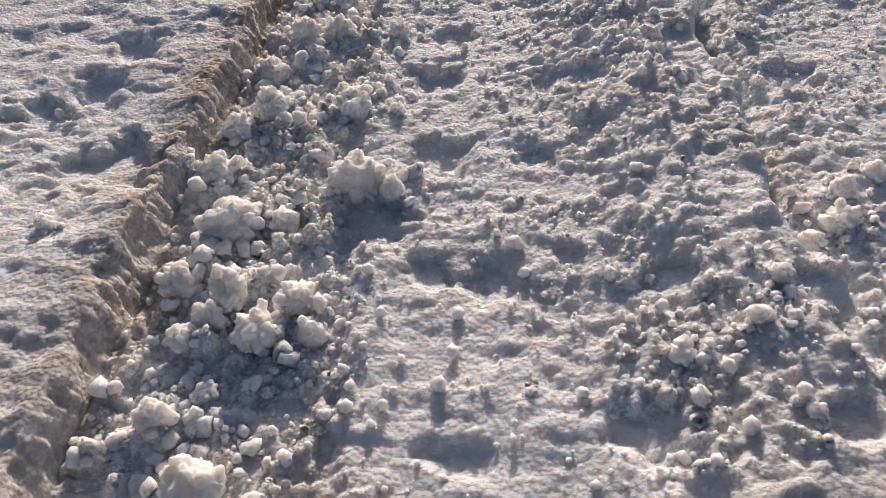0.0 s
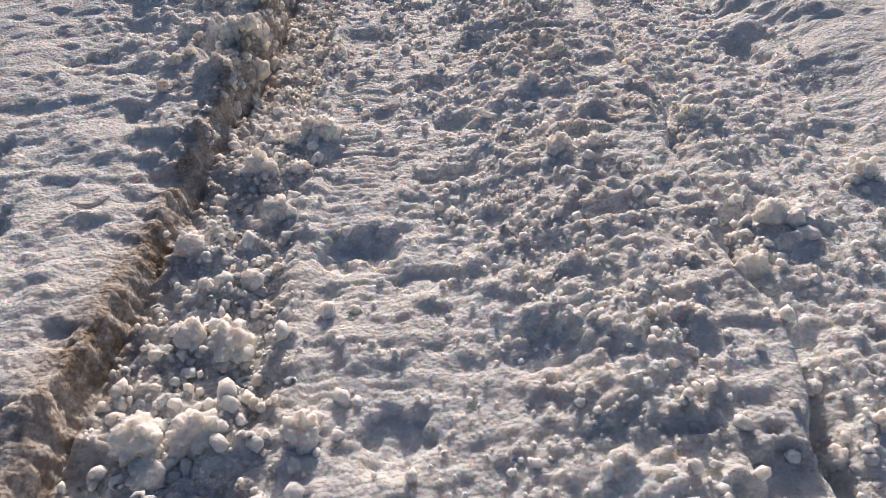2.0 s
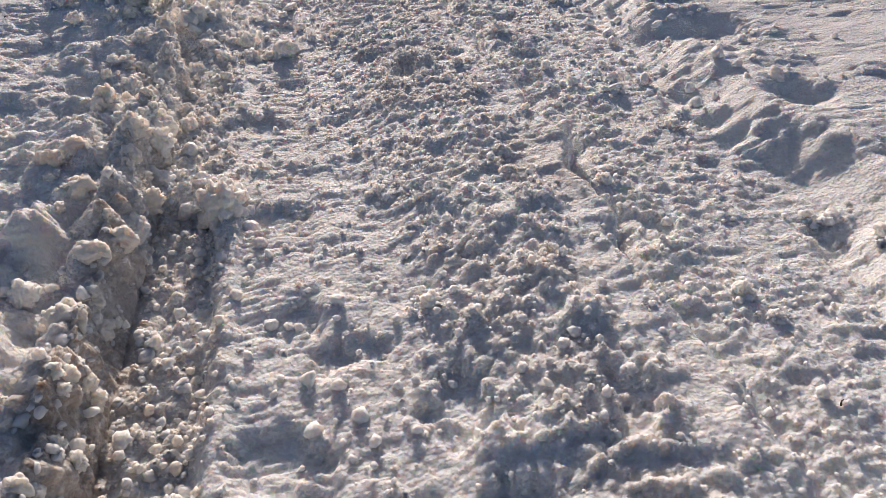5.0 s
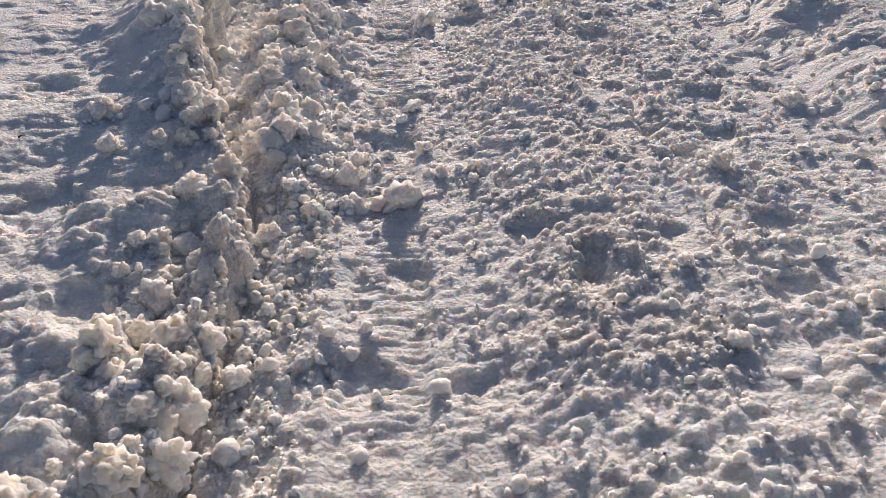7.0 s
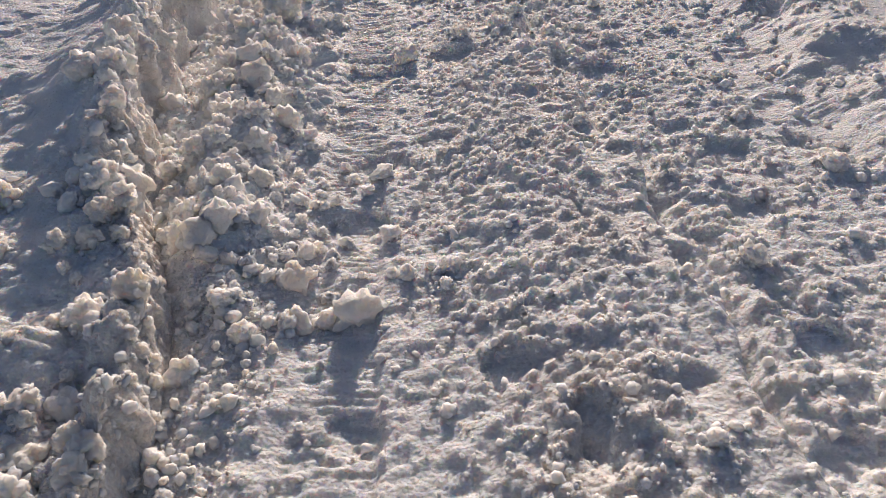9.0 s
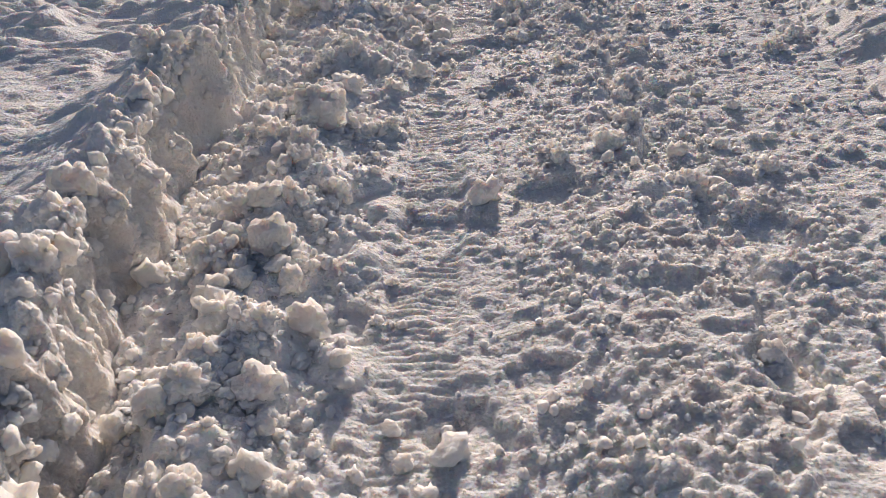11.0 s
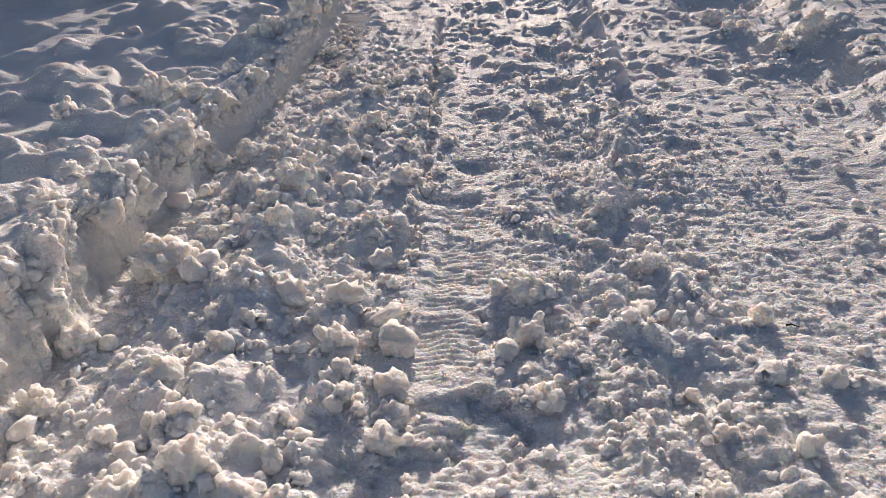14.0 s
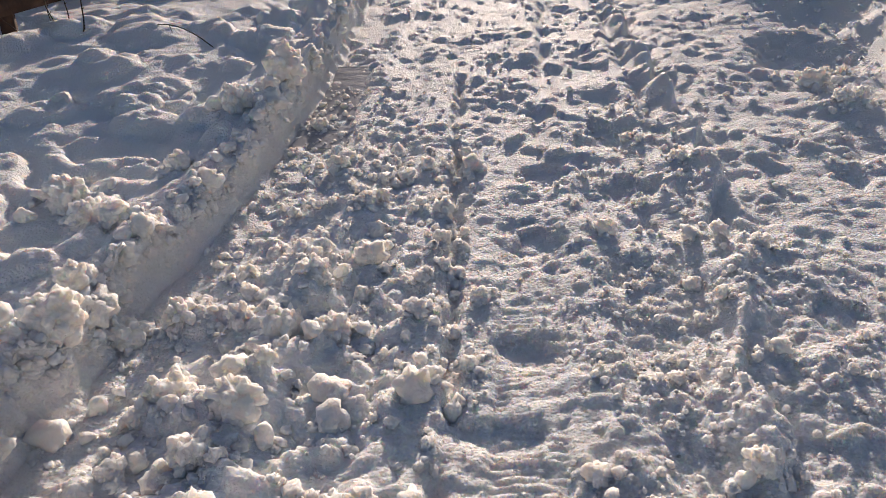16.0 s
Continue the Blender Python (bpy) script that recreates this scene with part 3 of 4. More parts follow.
bank += 0.45 * step(Y, 8.3, 8.9) * step(Y, 11.2, 10.4) * np.exp(-(left_of / 0.55) ** 2) * step(layered(X, Y, 0.5, 171), -0.45, 0.05) * (strewn(0.085, 126, 0.6) + 0.6 * boulders)

left_z, right_z = base + bank + hole, base + path + hole
# The face itself: fluted by the blade, crumbled at the lip.
lip = np.argmin(np.abs(columns))
foot = np.argmin(np.abs(columns - FACE))
lip_z, foot_z = left_z[:, [lip]], right_z[:, [foot]]
face_z = lip_z + (foot_z - lip_z) * rise
Z = np.where(S < 0, left_z, np.where(on_face, face_z, right_z))
tall = np.clip((lip_z - foot_z) / 0.3, 0.15, 1.2)
tilt_y = Y + 0.012 * smooth_noise(Y, face_z, 0.03, 5)
flute = 0.07 * np.abs(layered(Y, face_z * 0.3, 0.12, 121)) + 0.06 * layered(Y, face_z * 0.6, 0.5, 125)
flute += 0.4 * lumps(tilt_y, face_z * 0.5, 0.13, 128, 0.4) * step(rise, 0.75, 0.45) + 0.5 * lumps(tilt_y, face_z * 0.5, 0.065, 131, 0.5) + 0.5 * lumps(tilt_y, face_z * 0.6, 0.035, 136, 0.6)
lean_back = table(Y, [(-30, 0.0), (9, 0.02), (12, 0.05), (60, 0.06)])
X = X + np.where(on_face, tall * (flute - lean_back) * table(Y, [(-30, 1.0), (16, 1.1), (17.5, 0.9), (60, 0.9)]) * np.clip(6 * rise, 0, 1) * np.clip(5 * (1 - rise), 0, 1), 0)

grime = np.exp(-np.maximum(left_of - 0.02, 0) / 0.06) * np.exp(-right_of / 0.05) * table(Y, [(-30, 0.55), (2, 0.6), (2.9, 1.0), (5, 0.95), (6.5, 0.65), (8, 0.4), (9.5, 0.4), (11, 0.22), (14, 0.1), (60, 0.1)])
grime = grime * (0.75 + 0.5 * layered(X, Y, 0.3, 141)) + 0.3 * step(left_of, 0.55, 0.1) * step(left_of, -0.01, 0.02) * step(Y, 3.4, 2.2) * step(layered(X, Y, 0.35, 147), -0.3, 0.4) + (0.08 + 0.12 * step(X, 0.4, 0.6)) * step(layered(X, Y, 0.45, 143), -0.3, 0.4) * step(X, -0.35, -0.2) * step(X, 1.3, 1.1) * step(Y, 13, 10)
grime += 0.3 * spoil * step(Y, 7.2, 5.5) * step(layered(X, Y, 0.5, 145), -0.2, 0.4)
grime = np.clip(grime, 0, 1)
# Loose grains on the trodden way, smoother frozen lumps in the heaps and on the old bank.
gritty = np.clip(1.15 - 0.9 * np.clip(piled, 0, 1) - 0.5 * np.where(S < FACE, old, 0) - 0.5 * calm, 0.1, 1.2)


def sheet(name, first, last, material):
    """One mesh of the sheet's columns from first to last."""
    wide, long = last - first, len(rows)
    mesh = bpy.data.meshes.new(name)
    points = np.stack([X[:, first:last], Y[:, first:last], Z[:, first:last]], -1).reshape(-1, 3)
    at = np.arange(wide * long).reshape(long, wide)
    quads = np.stack([at[:-1, :-1], at[:-1, 1:], at[1:, 1:], at[1:, :-1]], -1).reshape(-1, 4)
    mesh.vertices.add(len(points))
    mesh.vertices.foreach_set("co", points.astype(np.float32).ravel())
    mesh.loops.add(quads.size)
    mesh.loops.foreach_set("vertex_index", quads.astype(np.int32).ravel())
    mesh.polygons.add(len(quads))
    mesh.polygons.foreach_set("loop_start", np.arange(0, quads.size, 4, dtype=np.int32))
    mesh.polygons.foreach_set("use_smooth", np.ones(len(quads), bool))
    mesh.update(calc_edges=True)
    mesh.attributes.new("grit", "FLOAT", "POINT").data.foreach_set("value", gritty[:, first:last].astype(np.float32).ravel())
    mesh.attributes.new("dirt", "FLOAT", "POINT").data.foreach_set("value", grime[:, first:last].astype(np.float32).ravel())
    mesh.materials.append(material)
    return new(name, mesh)


tagged(sheet("snow_bank", 0, foot + 1, SNOW), "ploughed snow bank with a grimy crumbling cut face", "snow bank", kind="structure")
tagged(sheet("ground", foot, len(columns), SNOW), "trampled icy snow path with tyre prints and crumbs", "snow path", kind="structure")


def height(x, y):
    """The height of the snow at a place."""
    s = column_at(x, y)
    i, j = min(max(int(np.searchsorted(columns, s)), 1), len(columns) - 1), min(max(int(np.searchsorted(rows, y)), 1), len(rows) - 1)
    return float(Z[j - 1 : j + 1, i - 1 : i + 1].mean())


# ---- clods ----
def clod_shape(seed, level, knobs):
    """A broken lump of snow: many rounded knobs grown together."""
    pick = random.Random(seed)
    bm = bmesh.new()
    bmesh.ops.create_icosphere(bm, subdivisions=level, radius=1)
    balls = [(Vector((0, 0, 0)), 0.52)]
    for _ in range(7):
        d = Vector((pick.gauss(0, 1), pick.gauss(0, 1), pick.gauss(0.2, 0.8))).normalized()
        balls.append((d * pick.uniform(0.3, 0.52), pick.uniform(0.3, 0.44)))
    for _ in range(knobs):
        d = Vector((pick.gauss(0, 1), pick.gauss(0, 1), pick.gauss(0.2, 0.8))).normalized()
        balls.append((d * pick.uniform(0.5, 0.78), pick.choice((0.11, 0.14, 0.18, 0.23))))
    for v in bm.verts:
        d = v.co.normalized()
        far = 0.0
        for c, r in balls:
            b = c.dot(d)
            q = b * b - c.length_squared + r * r
            if q > 0:
                far = max(far, b + math.sqrt(q))
        far *= 1 + 0.14 * noise.noise(d * 2.3 + Vector((seed, 0, 0))) + 0.07 * noise.noise(d * 9 + Vector((0, seed, 0)))
        # Grains frozen together, each a small dome.
        for size, high in ((2.6, 0.16), (6.0, 0.10)):
            near = noise.voronoi(d * far * size + Vector((seed, 3.1 * seed, 0)))[0][0]
            far += high * (0.55 - min(near, 0.8)) * (1 if level > 2 else 0.5)
        v.co = d * far
    return bm


def mesh_of(bm, name, material):
    mesh = bpy.data.meshes.new(name)
    for f in bm.faces:
        f.smooth = True
    bm.to_mesh(mesh)
    bm.free()
    mesh.materials.append(material)
    return mesh


SHAPES = [mesh_of(clod_shape(k + 1, 5 if k < 8 else 4, 40 + 8 * (k % 4)), "snow_clod", CLOD) for k in range(12)]
pick = random.Random(5)
LAID = []


def clod(x, y, size, tall=1.0):
    """One clod of snow, about that wide, sunk a little into what it lies on."""
    big = size > 0.11
    ob = new("snow_clod", SHAPES[pick.randrange(0, 8) if size > 0.125 else pick.randrange(8, 12)])
    on_top = x < float(cut(y))
    LAID.append((x, y, size))
    across = size * (0.56 if x < -0.2 else 0.48)
    ob.scale = (across * pick.uniform(0.9, 1.15), across * pick.uniform(0.8, 1.1), across * pick.uniform(0.85, 1.15) * tall)
    ob.rotation_euler = (pick.uniform(-0.4, 0.4), pick.uniform(-0.4, 0.4), pick.uniform(0, 6.28))
    ob.location = (x, y, height(x, y) + (0.16 if on_top else 0.12 if x < -0.2 else 0.08) * size * tall)
    if on_top:
        tagged(ob, "crusty lump of snow lying on the ploughed bank", "snow clod", "clods on the bank")
    elif x < -0.2:
        tagged(ob, "knobbly lump of spoil snow fallen beside the cut face" if big else "small broken snow lump at the foot of the bank", "snow clod", "clods below the bank")
    else:
        tagged(ob, "large knobbly snow clod lying on the trampled path" if big else "small rounded snow clod lying on the trampled path", "snow clod", "clods on the path")
    return ob


clod(-0.57, 0.85, 0.14)
clod(0.78, 0.91, 0.06)
clod(0.75, 0.94, 0.04)
clod(0.56, 0.99, 0.06)
clod(-0.70, 1.04, 0.12)
clod(-0.61, 1.04, 0.07)
clod(0.19, 1.07, 0.04)
clod(-0.45, 1.11, 0.04)
clod(0.56, 1.12, 0.09)
clod(-0.60, 1.12, 0.07)
clod(-0.28, 1.15, 0.04)
clod(0.75, 1.18, 0.09)
clod(-0.69, 1.28, 0.1)
clod(-0.49, 1.29, 0.16)
clod(-0.36, 1.29, 0.11)
clod(0.85, 1.31, 0.08)
clod(-0.63, 1.34, 0.1)
clod(-0.41, 1.40, 0.13)
clod(-0.59, 1.43, 0.13)
clod(-0.74, 1.50, 0.14)
clod(1.08, 1.58, 0.11)
clod(1.20, 1.66, 0.144)
clod(-1.17, 1.69, 0.06)
clod(-0.64, 1.72, 0.2)
clod(-0.49, 1.74, 0.11)
clod(0.34, 1.74, 0.04)
clod(1.25, 1.79, 0.115)
clod(-0.16, 1.88, 0.11)
clod(1.40, 1.89, 0.11)
clod(-0.28, 1.95, 0.21)
clod(-0.74, 2.03, 0.16)
clod(-0.72, 2.29, 0.13)
clod(-0.44, 2.33, 0.09)
clod(-0.30, 2.36, 0.13)
clod(-0.15, 2.36, 0.07)
clod(-0.61, 2.41, 0.16)
clod(-0.31, 2.43, 0.13)
clod(0.45, 2.43, 0.05)
clod(-0.53, 2.43, 0.08)
clod(-0.15, 2.46, 0.05)
clod(1.24, 2.52, 0.07)
clod(-0.18, 2.57, 0.06)
clod(-0.65, 2.69, 0.15)
clod(1.17, 2.85, 0.0936)
clod(-0.51, 2.88, 0.11)
clod(1.32, 2.92, 0.0864)
clod(-0.54, 2.96, 0.13)
clod(-0.15, 2.98, 0.13)
clod(-0.41, 2.99, 0.16)
clod(-0.54, 3.03, 0.09)
clod(1.21, 3.08, 0.08)
clod(-0.38, 3.32, 0.16)
clod(-0.51, 3.37, 0.12)
clod(1.23, 3.58, 0.151)
clod(-0.37, 3.61, 0.09)
clod(1.24, 3.78, 0.1)
clod(-0.61, 3.82, 0.12)
clod(1.39, 3.82, 0.166)
clod(0.29, 3.91, 0.09)
clod(1.32, 3.95, 0.07)
clod(0.90, 3.96, 0.05)
clod(-0.34, 4.02, 0.13)
clod(1.84, 4.08, 0.144)
clod(0.70, 4.15, 0.15)
clod(0.83, 4.15, 0.07)
clod(-0.43, 4.26, 0.13)
clod(-0.28, 4.27, 0.09)
clod(-0.32, 4.49, 0.11)
clod(1.27, 4.55, 0.0864)
clod(-0.20, 4.55, 0.15)
clod(-0.28, 4.59, 0.11)
clod(1.36, 4.62, 0.11)
clod(0.31, 5.16, 0.06)
clod(1.26, 5.21, 0.11)
clod(-0.19, 5.27, 0.07)
clod(-0.69, 5.33, 0.15)
clod(-0.20, 5.41, 0.11)
clod(-0.45, 5.43, 0.05)
clod(-0.36, 5.51, 0.05)
clod(-0.32, 5.60, 0.08)
clod(-0.33, 5.66, 0.06)
clod(1.08, 5.96, 0.04)
clod(1.55, 5.98, 0.07)
clod(0.55, 6.08, 0.07)
clod(1.52, 6.13, 0.0864)
clod(0.44, 6.22, 0.09)
clod(2.14, 6.25, 0.0936)
clod(-0.81, 6.41, 0.12)
clod(2.11, 6.49, 0.115)
clod(0.25, 6.61, 0.04)
clod(-0.56, 6.85, 0.13)
clod(1.36, 6.99, 0.11)
clod(0.38, 7.02, 0.09)
clod(-0.25, 7.05, 0.21)
clod(-0.51, 7.33, 0.12)
clod(1.90, 7.45, 0.1)
clod(-0.54, 7.50, 0.15)
clod(-0.55, 7.68, 0.17)
clod(0.45, 7.78, 0.03)
clod(1.00, 7.80, 0.09)
clod(-0.44, 7.88, 0.1)
clod(-0.53, 7.97, 0.13)
clod(-0.44, 8.01, 0.06)
clod(-0.71, 8.03, 0.12)
clod(-0.72, 8.18, 0.13)
clod(0.98, 8.19, 0.08)
clod(-0.40, 8.23, 0.07)
clod(-0.47, 8.37, 0.08)
clod(-0.83, 8.41, 0.08)
clod(-0.69, 8.46, 0.12)
clod(-0.46, 8.69, 0.11)
clod(-0.73, 8.77, 0.13)
clod(-0.31, 8.85, 0.11)
clod(-0.17, 8.92, 0.09)
clod(-0.40, 8.99, 0.09)
clod(0.36, 9.03, 0.07)
clod(1.47, 9.13, 0.13)
clod(-1.15, 9.14, 0.1)
clod(0.38, 9.15, 0.1)
clod(-0.22, 9.17, 0.07)
clod(-0.22, 9.30, 0.06)
clod(-0.23, 9.36, 0.05)
clod(-0.60, 9.38, 0.16)
clod(0.40, 9.41, 0.05)
clod(-0.40, 9.44, 0.11)
clod(-1.27, 9.46, 0.14)
clod(-0.71, 9.46, 0.08)
clod(-0.88, 9.47, 0.19)
clod(0.29, 9.50, 0.03)
clod(-0.64, 9.54, 0.15)
clod(-0.69, 9.63, 0.14)
clod(-0.51, 9.72, 0.11)
clod(-0.33, 9.74, 0.09)
clod(-0.62, 9.76, 0.13)
clod(0.59, 9.79, 0.04)
clod(2.10, 9.80, 0.16)
clod(1.39, 9.82, 0.06)
clod(1.39, 9.93, 0.08)
clod(-0.41, 10.01, 0.1)
clod(-0.70, 10.06, 0.17)
clod(-0.62, 10.10, 0.16)
clod(-0.63, 10.22, 0.13)
clod(1.08, 10.28, 0.11)
clod(-1.07, 10.31, 0.14)
clod(-0.49, 10.38, 0.13)
clod(1.92, 10.42, 0.11)
clod(-0.64, 10.46, 0.21)
clod(-0.15, 10.57, 0.06)
clod(-1.13, 10.59, 0.17)
clod(-0.78, 10.88, 0.21)
clod(-0.55, 10.89, 0.1)
clod(1.98, 10.93, 0.11)
clod(-0.71, 11.00, 0.19)
clod(-0.45, 11.16, 0.09)
clod(-0.78, 11.22, 0.21)
clod(-1.04, 11.23, 0.06)
clod(0.89, 11.24, 0.09)
clod(-0.58, 11.27, 0.14)
clod(-0.42, 11.32, 0.09)
clod(0.53, 11.38, 0.05)
clod(-0.54, 11.44, 0.06)
clod(-0.42, 11.45, 0.15)
clod(-0.85, 11.49, 0.19)
clod(1.15, 11.52, 0.21)
clod(1.55, 11.69, 0.14)
clod(-0.61, 11.70, 0.19)
clod(0.60, 11.74, 0.12)
clod(0.58, 11.84, 0.13)
clod(-0.63, 11.87, 0.2)
clod(0.85, 11.88, 0.22)
clod(1.42, 11.98, 0.12)
clod(-0.28, 12.04, 0.06)
clod(-0.83, 12.11, 0.22)
clod(1.01, 12.19, 0.15)
clod(-0.61, 12.25, 0.29)
clod(-0.24, 12.28, 0.12)
clod(-1.45, 12.29, 0.21)
clod(-1.24, 12.45, 0.16)
clod(1.05, 12.68, 0.17)
clod(1.11, 12.84, 0.2)
clod(-0.90, 12.95, 0.12)
clod(1.27, 13.03, 0.09)
clod(-0.86, 13.19, 0.13)
clod(-0.76, 13.35, 0.16)
clod(0.99, 13.41, 0.13)
clod(2.19, 13.46, 0.18)
clod(-0.61, 13.47, 0.17)
clod(-1.37, 13.57, 0.24)
clod(-0.95, 13.66, 0.1)
clod(2.40, 13.68, 0.19)
clod(-0.69, 13.72, 0.12)
clod(1.12, 13.74, 0.12)
clod(-0.03, 13.80, 0.14)
clod(-1.28, 13.85, 0.15)
clod(0.53, 13.91, 0.17)
clod(1.63, 14.07, 0.11)
clod(0.65, 14.17, 0.1)
clod(-0.27, 14.23, 0.19)
clod(-1.32, 14.24, 0.19)
clod(-1.44, 14.25, 0.2)
clod(0.50, 14.35, 0.24)
clod(1.01, 14.53, 0.25)
clod(0.51, 14.62, 0.24)
clod(-1.15, 14.84, 0.33)
clod(2.23, 14.89, 0.1)
clod(1.13, 14.89, 0.16)
clod(-1.73, 14.95, 0.17)
clod(-1.49, 15.36, 0.3)
clod(-0.80, 15.43, 0.18)
clod(0.49, 15.45, 0.12)
clod(0.56, 15.45, 0.07)
clod(-1.08, 15.46, 0.13)
clod(1.00, 15.46, 0.14)
clod(-0.05, 15.56, 0.08)
clod(-0.71, 15.64, 0.22)
clod(-1.10, 15.71, 0.14)
clod(-1.02, 15.82, 0.19)
clod(-1.43, 15.90, 0.24)
clod(0.86, 15.94, 0.09)
clod(0.08, 16.04, 0.11)
clod(0.44, 16.11, 0.05)
clod(-0.68, 16.19, 0.22)
clod(1.66, 16.20, 0.07)
clod(-0.48, 16.21, 0.17)
clod(-1.37, 16.21, 0.2)
clod(0.01, 16.28, 0.1)
clod(-0.88, 16.30, 0.15)
clod(-1.16, 16.34, 0.19)
clod(1.18, 16.47, 0.11)
clod(-0.61, 16.50, 0.17)
clod(0.13, 16.52, 0.13)
clod(-1.61, 16.83, 0.18)
clod(1.51, 16.97, 0.12)
clod(-0.48, 17.38, 0.13)
clod(1.34, 17.93, 0.15)
clod(-0.38, 18.00, 0.11)
clod(2.72, 19.06, 0.13)
clod(2.65, 19.31, 0.30)
clod(-0.96, 18.68, 0.12)
clod(-1.21, 18.79, 0.3)
clod(2.67, 18.80, 0.20)
clod(2.83, 18.88, 0.17)
clod(2.57, 18.70, 0.09)
clod(3.03, 18.28, 0.22)
clod(3.23, 18.32, 0.26)
clod(2.91, 18.20, 0.11)
clod(2.87, 19.54, 0.15)
clod(3.05, 19.65, 0.18)
clod(-1.50, 16.20, 0.16)
clod(-1.78, 16.90, 0.22)
clod(-2.10, 17.30, 0.26)
clod(-1.55, 17.55, 0.18)
clod(-2.45, 16.60, 0.2)
clod(-1.95, 15.60, 0.14)
clod(-1.42, 18.30, 0.24)

# ---- crumbs that nobody could count ----
def crumbs(name, count, seed, place, label, level=2, material=None):
    """Loose crumbs of snow, joined into one mesh. place(pick) gives a column's offset, y and a width."""
    pick = random.Random(seed)
    kinds = []
    for k in range(8):
        bm = clod_shape(60 + k, level, (5, 12, 26)[level - 1])
        for v in bm.verts if level == 1 else ():
            v.co = v.co.normalized() * (0.72 + 0.34 * noise.noise(v.co * 3 + Vector((k, 0, 0))))
        bm.verts.ensure_lookup_table()
        kinds.append((np.array([v.co for v in bm.verts]), np.array([[v.index for v in f.verts] for f in bm.faces])))
        bm.free()
    points, faces, start = [], [], 0
    for _ in range(count):
        s, y, size = place(pick)
        i, j = min(int(np.searchsorted(columns, s)), len(columns) - 1), min(int(np.searchsorted(rows, y)), len(rows) - 1)
        middle = np.array((X[j, i], Y[j, i], Z[j, i] + ((0.28 if level == 1 else 0.15) if s < 0 or s > FACE else 0.0) * size))
        shape, tris = kinds[pick.randrange(8)]
        r = size * 0.62
        turn = np.array(Euler((pick.uniform(-0.6, 0.6), pick.uniform(-0.6, 0.6), pick.uniform(0, 6.28))).to_matrix())
        points.append((shape * (r * pick.uniform(0.75, 1.3), r, r * pick.uniform(0.65, 1.15))) @ turn.T + middle)
        faces.append(tris + start)
        start += len(shape)
    mesh = bpy.data.meshes.new(name)
    mesh.from_pydata(np.concatenate(points), [], np.concatenate(faces))
    mesh.polygons.foreach_set("use_smooth", np.ones(len(mesh.polygons), bool))
    mesh.materials.append(material or (CLOD if level == 3 else CRUMB))
    return tagged(new(name, mesh), label, "snow crumbs", kind="stuff")


def below_bank(pick):
    return FACE + abs(pick.gauss(0.0, 0.3)), pick.uniform(0.8, 19.5), min(0.06, 0.02 * pick.paretovariate(2.1))


def on_path(pick):
    y = pick.uniform(0.8, 18)
    x = pick.uniform(0.2, 1.9) if y < 11.5 else pick.gauss(0.95, 0.45)
    return column_at(x, y), y, min(0.05, 0.015 * pick.paretovariate(2.3))


def on_lip(pick):
    if pick.random() < 0.4:
        return min(FACE, pick.gauss(0.02, 0.12)), pick.uniform(4.4, 9.4), min(0.05, 0.02 * pick.paretovariate(2.6))
    return min(FACE, pick.gauss(0.03, 0.08)), pick.uniform(9.4, 19), min(0.085, 0.024 * pick.paretovariate(2.0))


def heaped(pick):
    """Fist- to head-sized clods heaped below the high bank."""
    y = pick.uniform(8.9, 18.2)
    s = FACE + 0.02 + abs(pick.gauss(0.28, 0.24)) if y < 13 else FACE + pick.uniform(0.25, 0.95)
    return s, y, min(0.15, 0.04 * pick.paretovariate(2.4))


def beside_ruts(pick):
    y = pick.uniform(11.6, 19)
    x = pick.choice((pick.gauss(0.95, 0.22), pick.gauss(1.25, 0.15), pick.gauss(-0.05, 0.06) if y > 14.8 else pick.gauss(1.2, 0.2)))
    return column_at(x, y), y, min(0.12, 0.03 * pick.paretovariate(2.4))


def along_furrow(pick):
    """Lumps that the blade threw on the low bank."""
    return pick.choice((pick.gauss(-0.02, 0.05), pick.gauss(-0.25, 0.06), pick.uniform(0, FACE))), pick.uniform(4.8, 9.3), min(0.11, 0.038 * pick.paretovariate(2.4))


def broken_lip(pick):
    y = pick.uniform(9.3, 20.8)
    return min(0.3, pick.gauss(0.02, 0.10)), y, min(0.16, 0.045 * pick.paretovariate(2.2))


def farther_on(pick):
    y = 16.5 + 7 * pick.random() ** 1.3
    return pick.uniform(FACE, 4.2), y, min(0.06, 0.024 * pick.paretovariate(2.8))


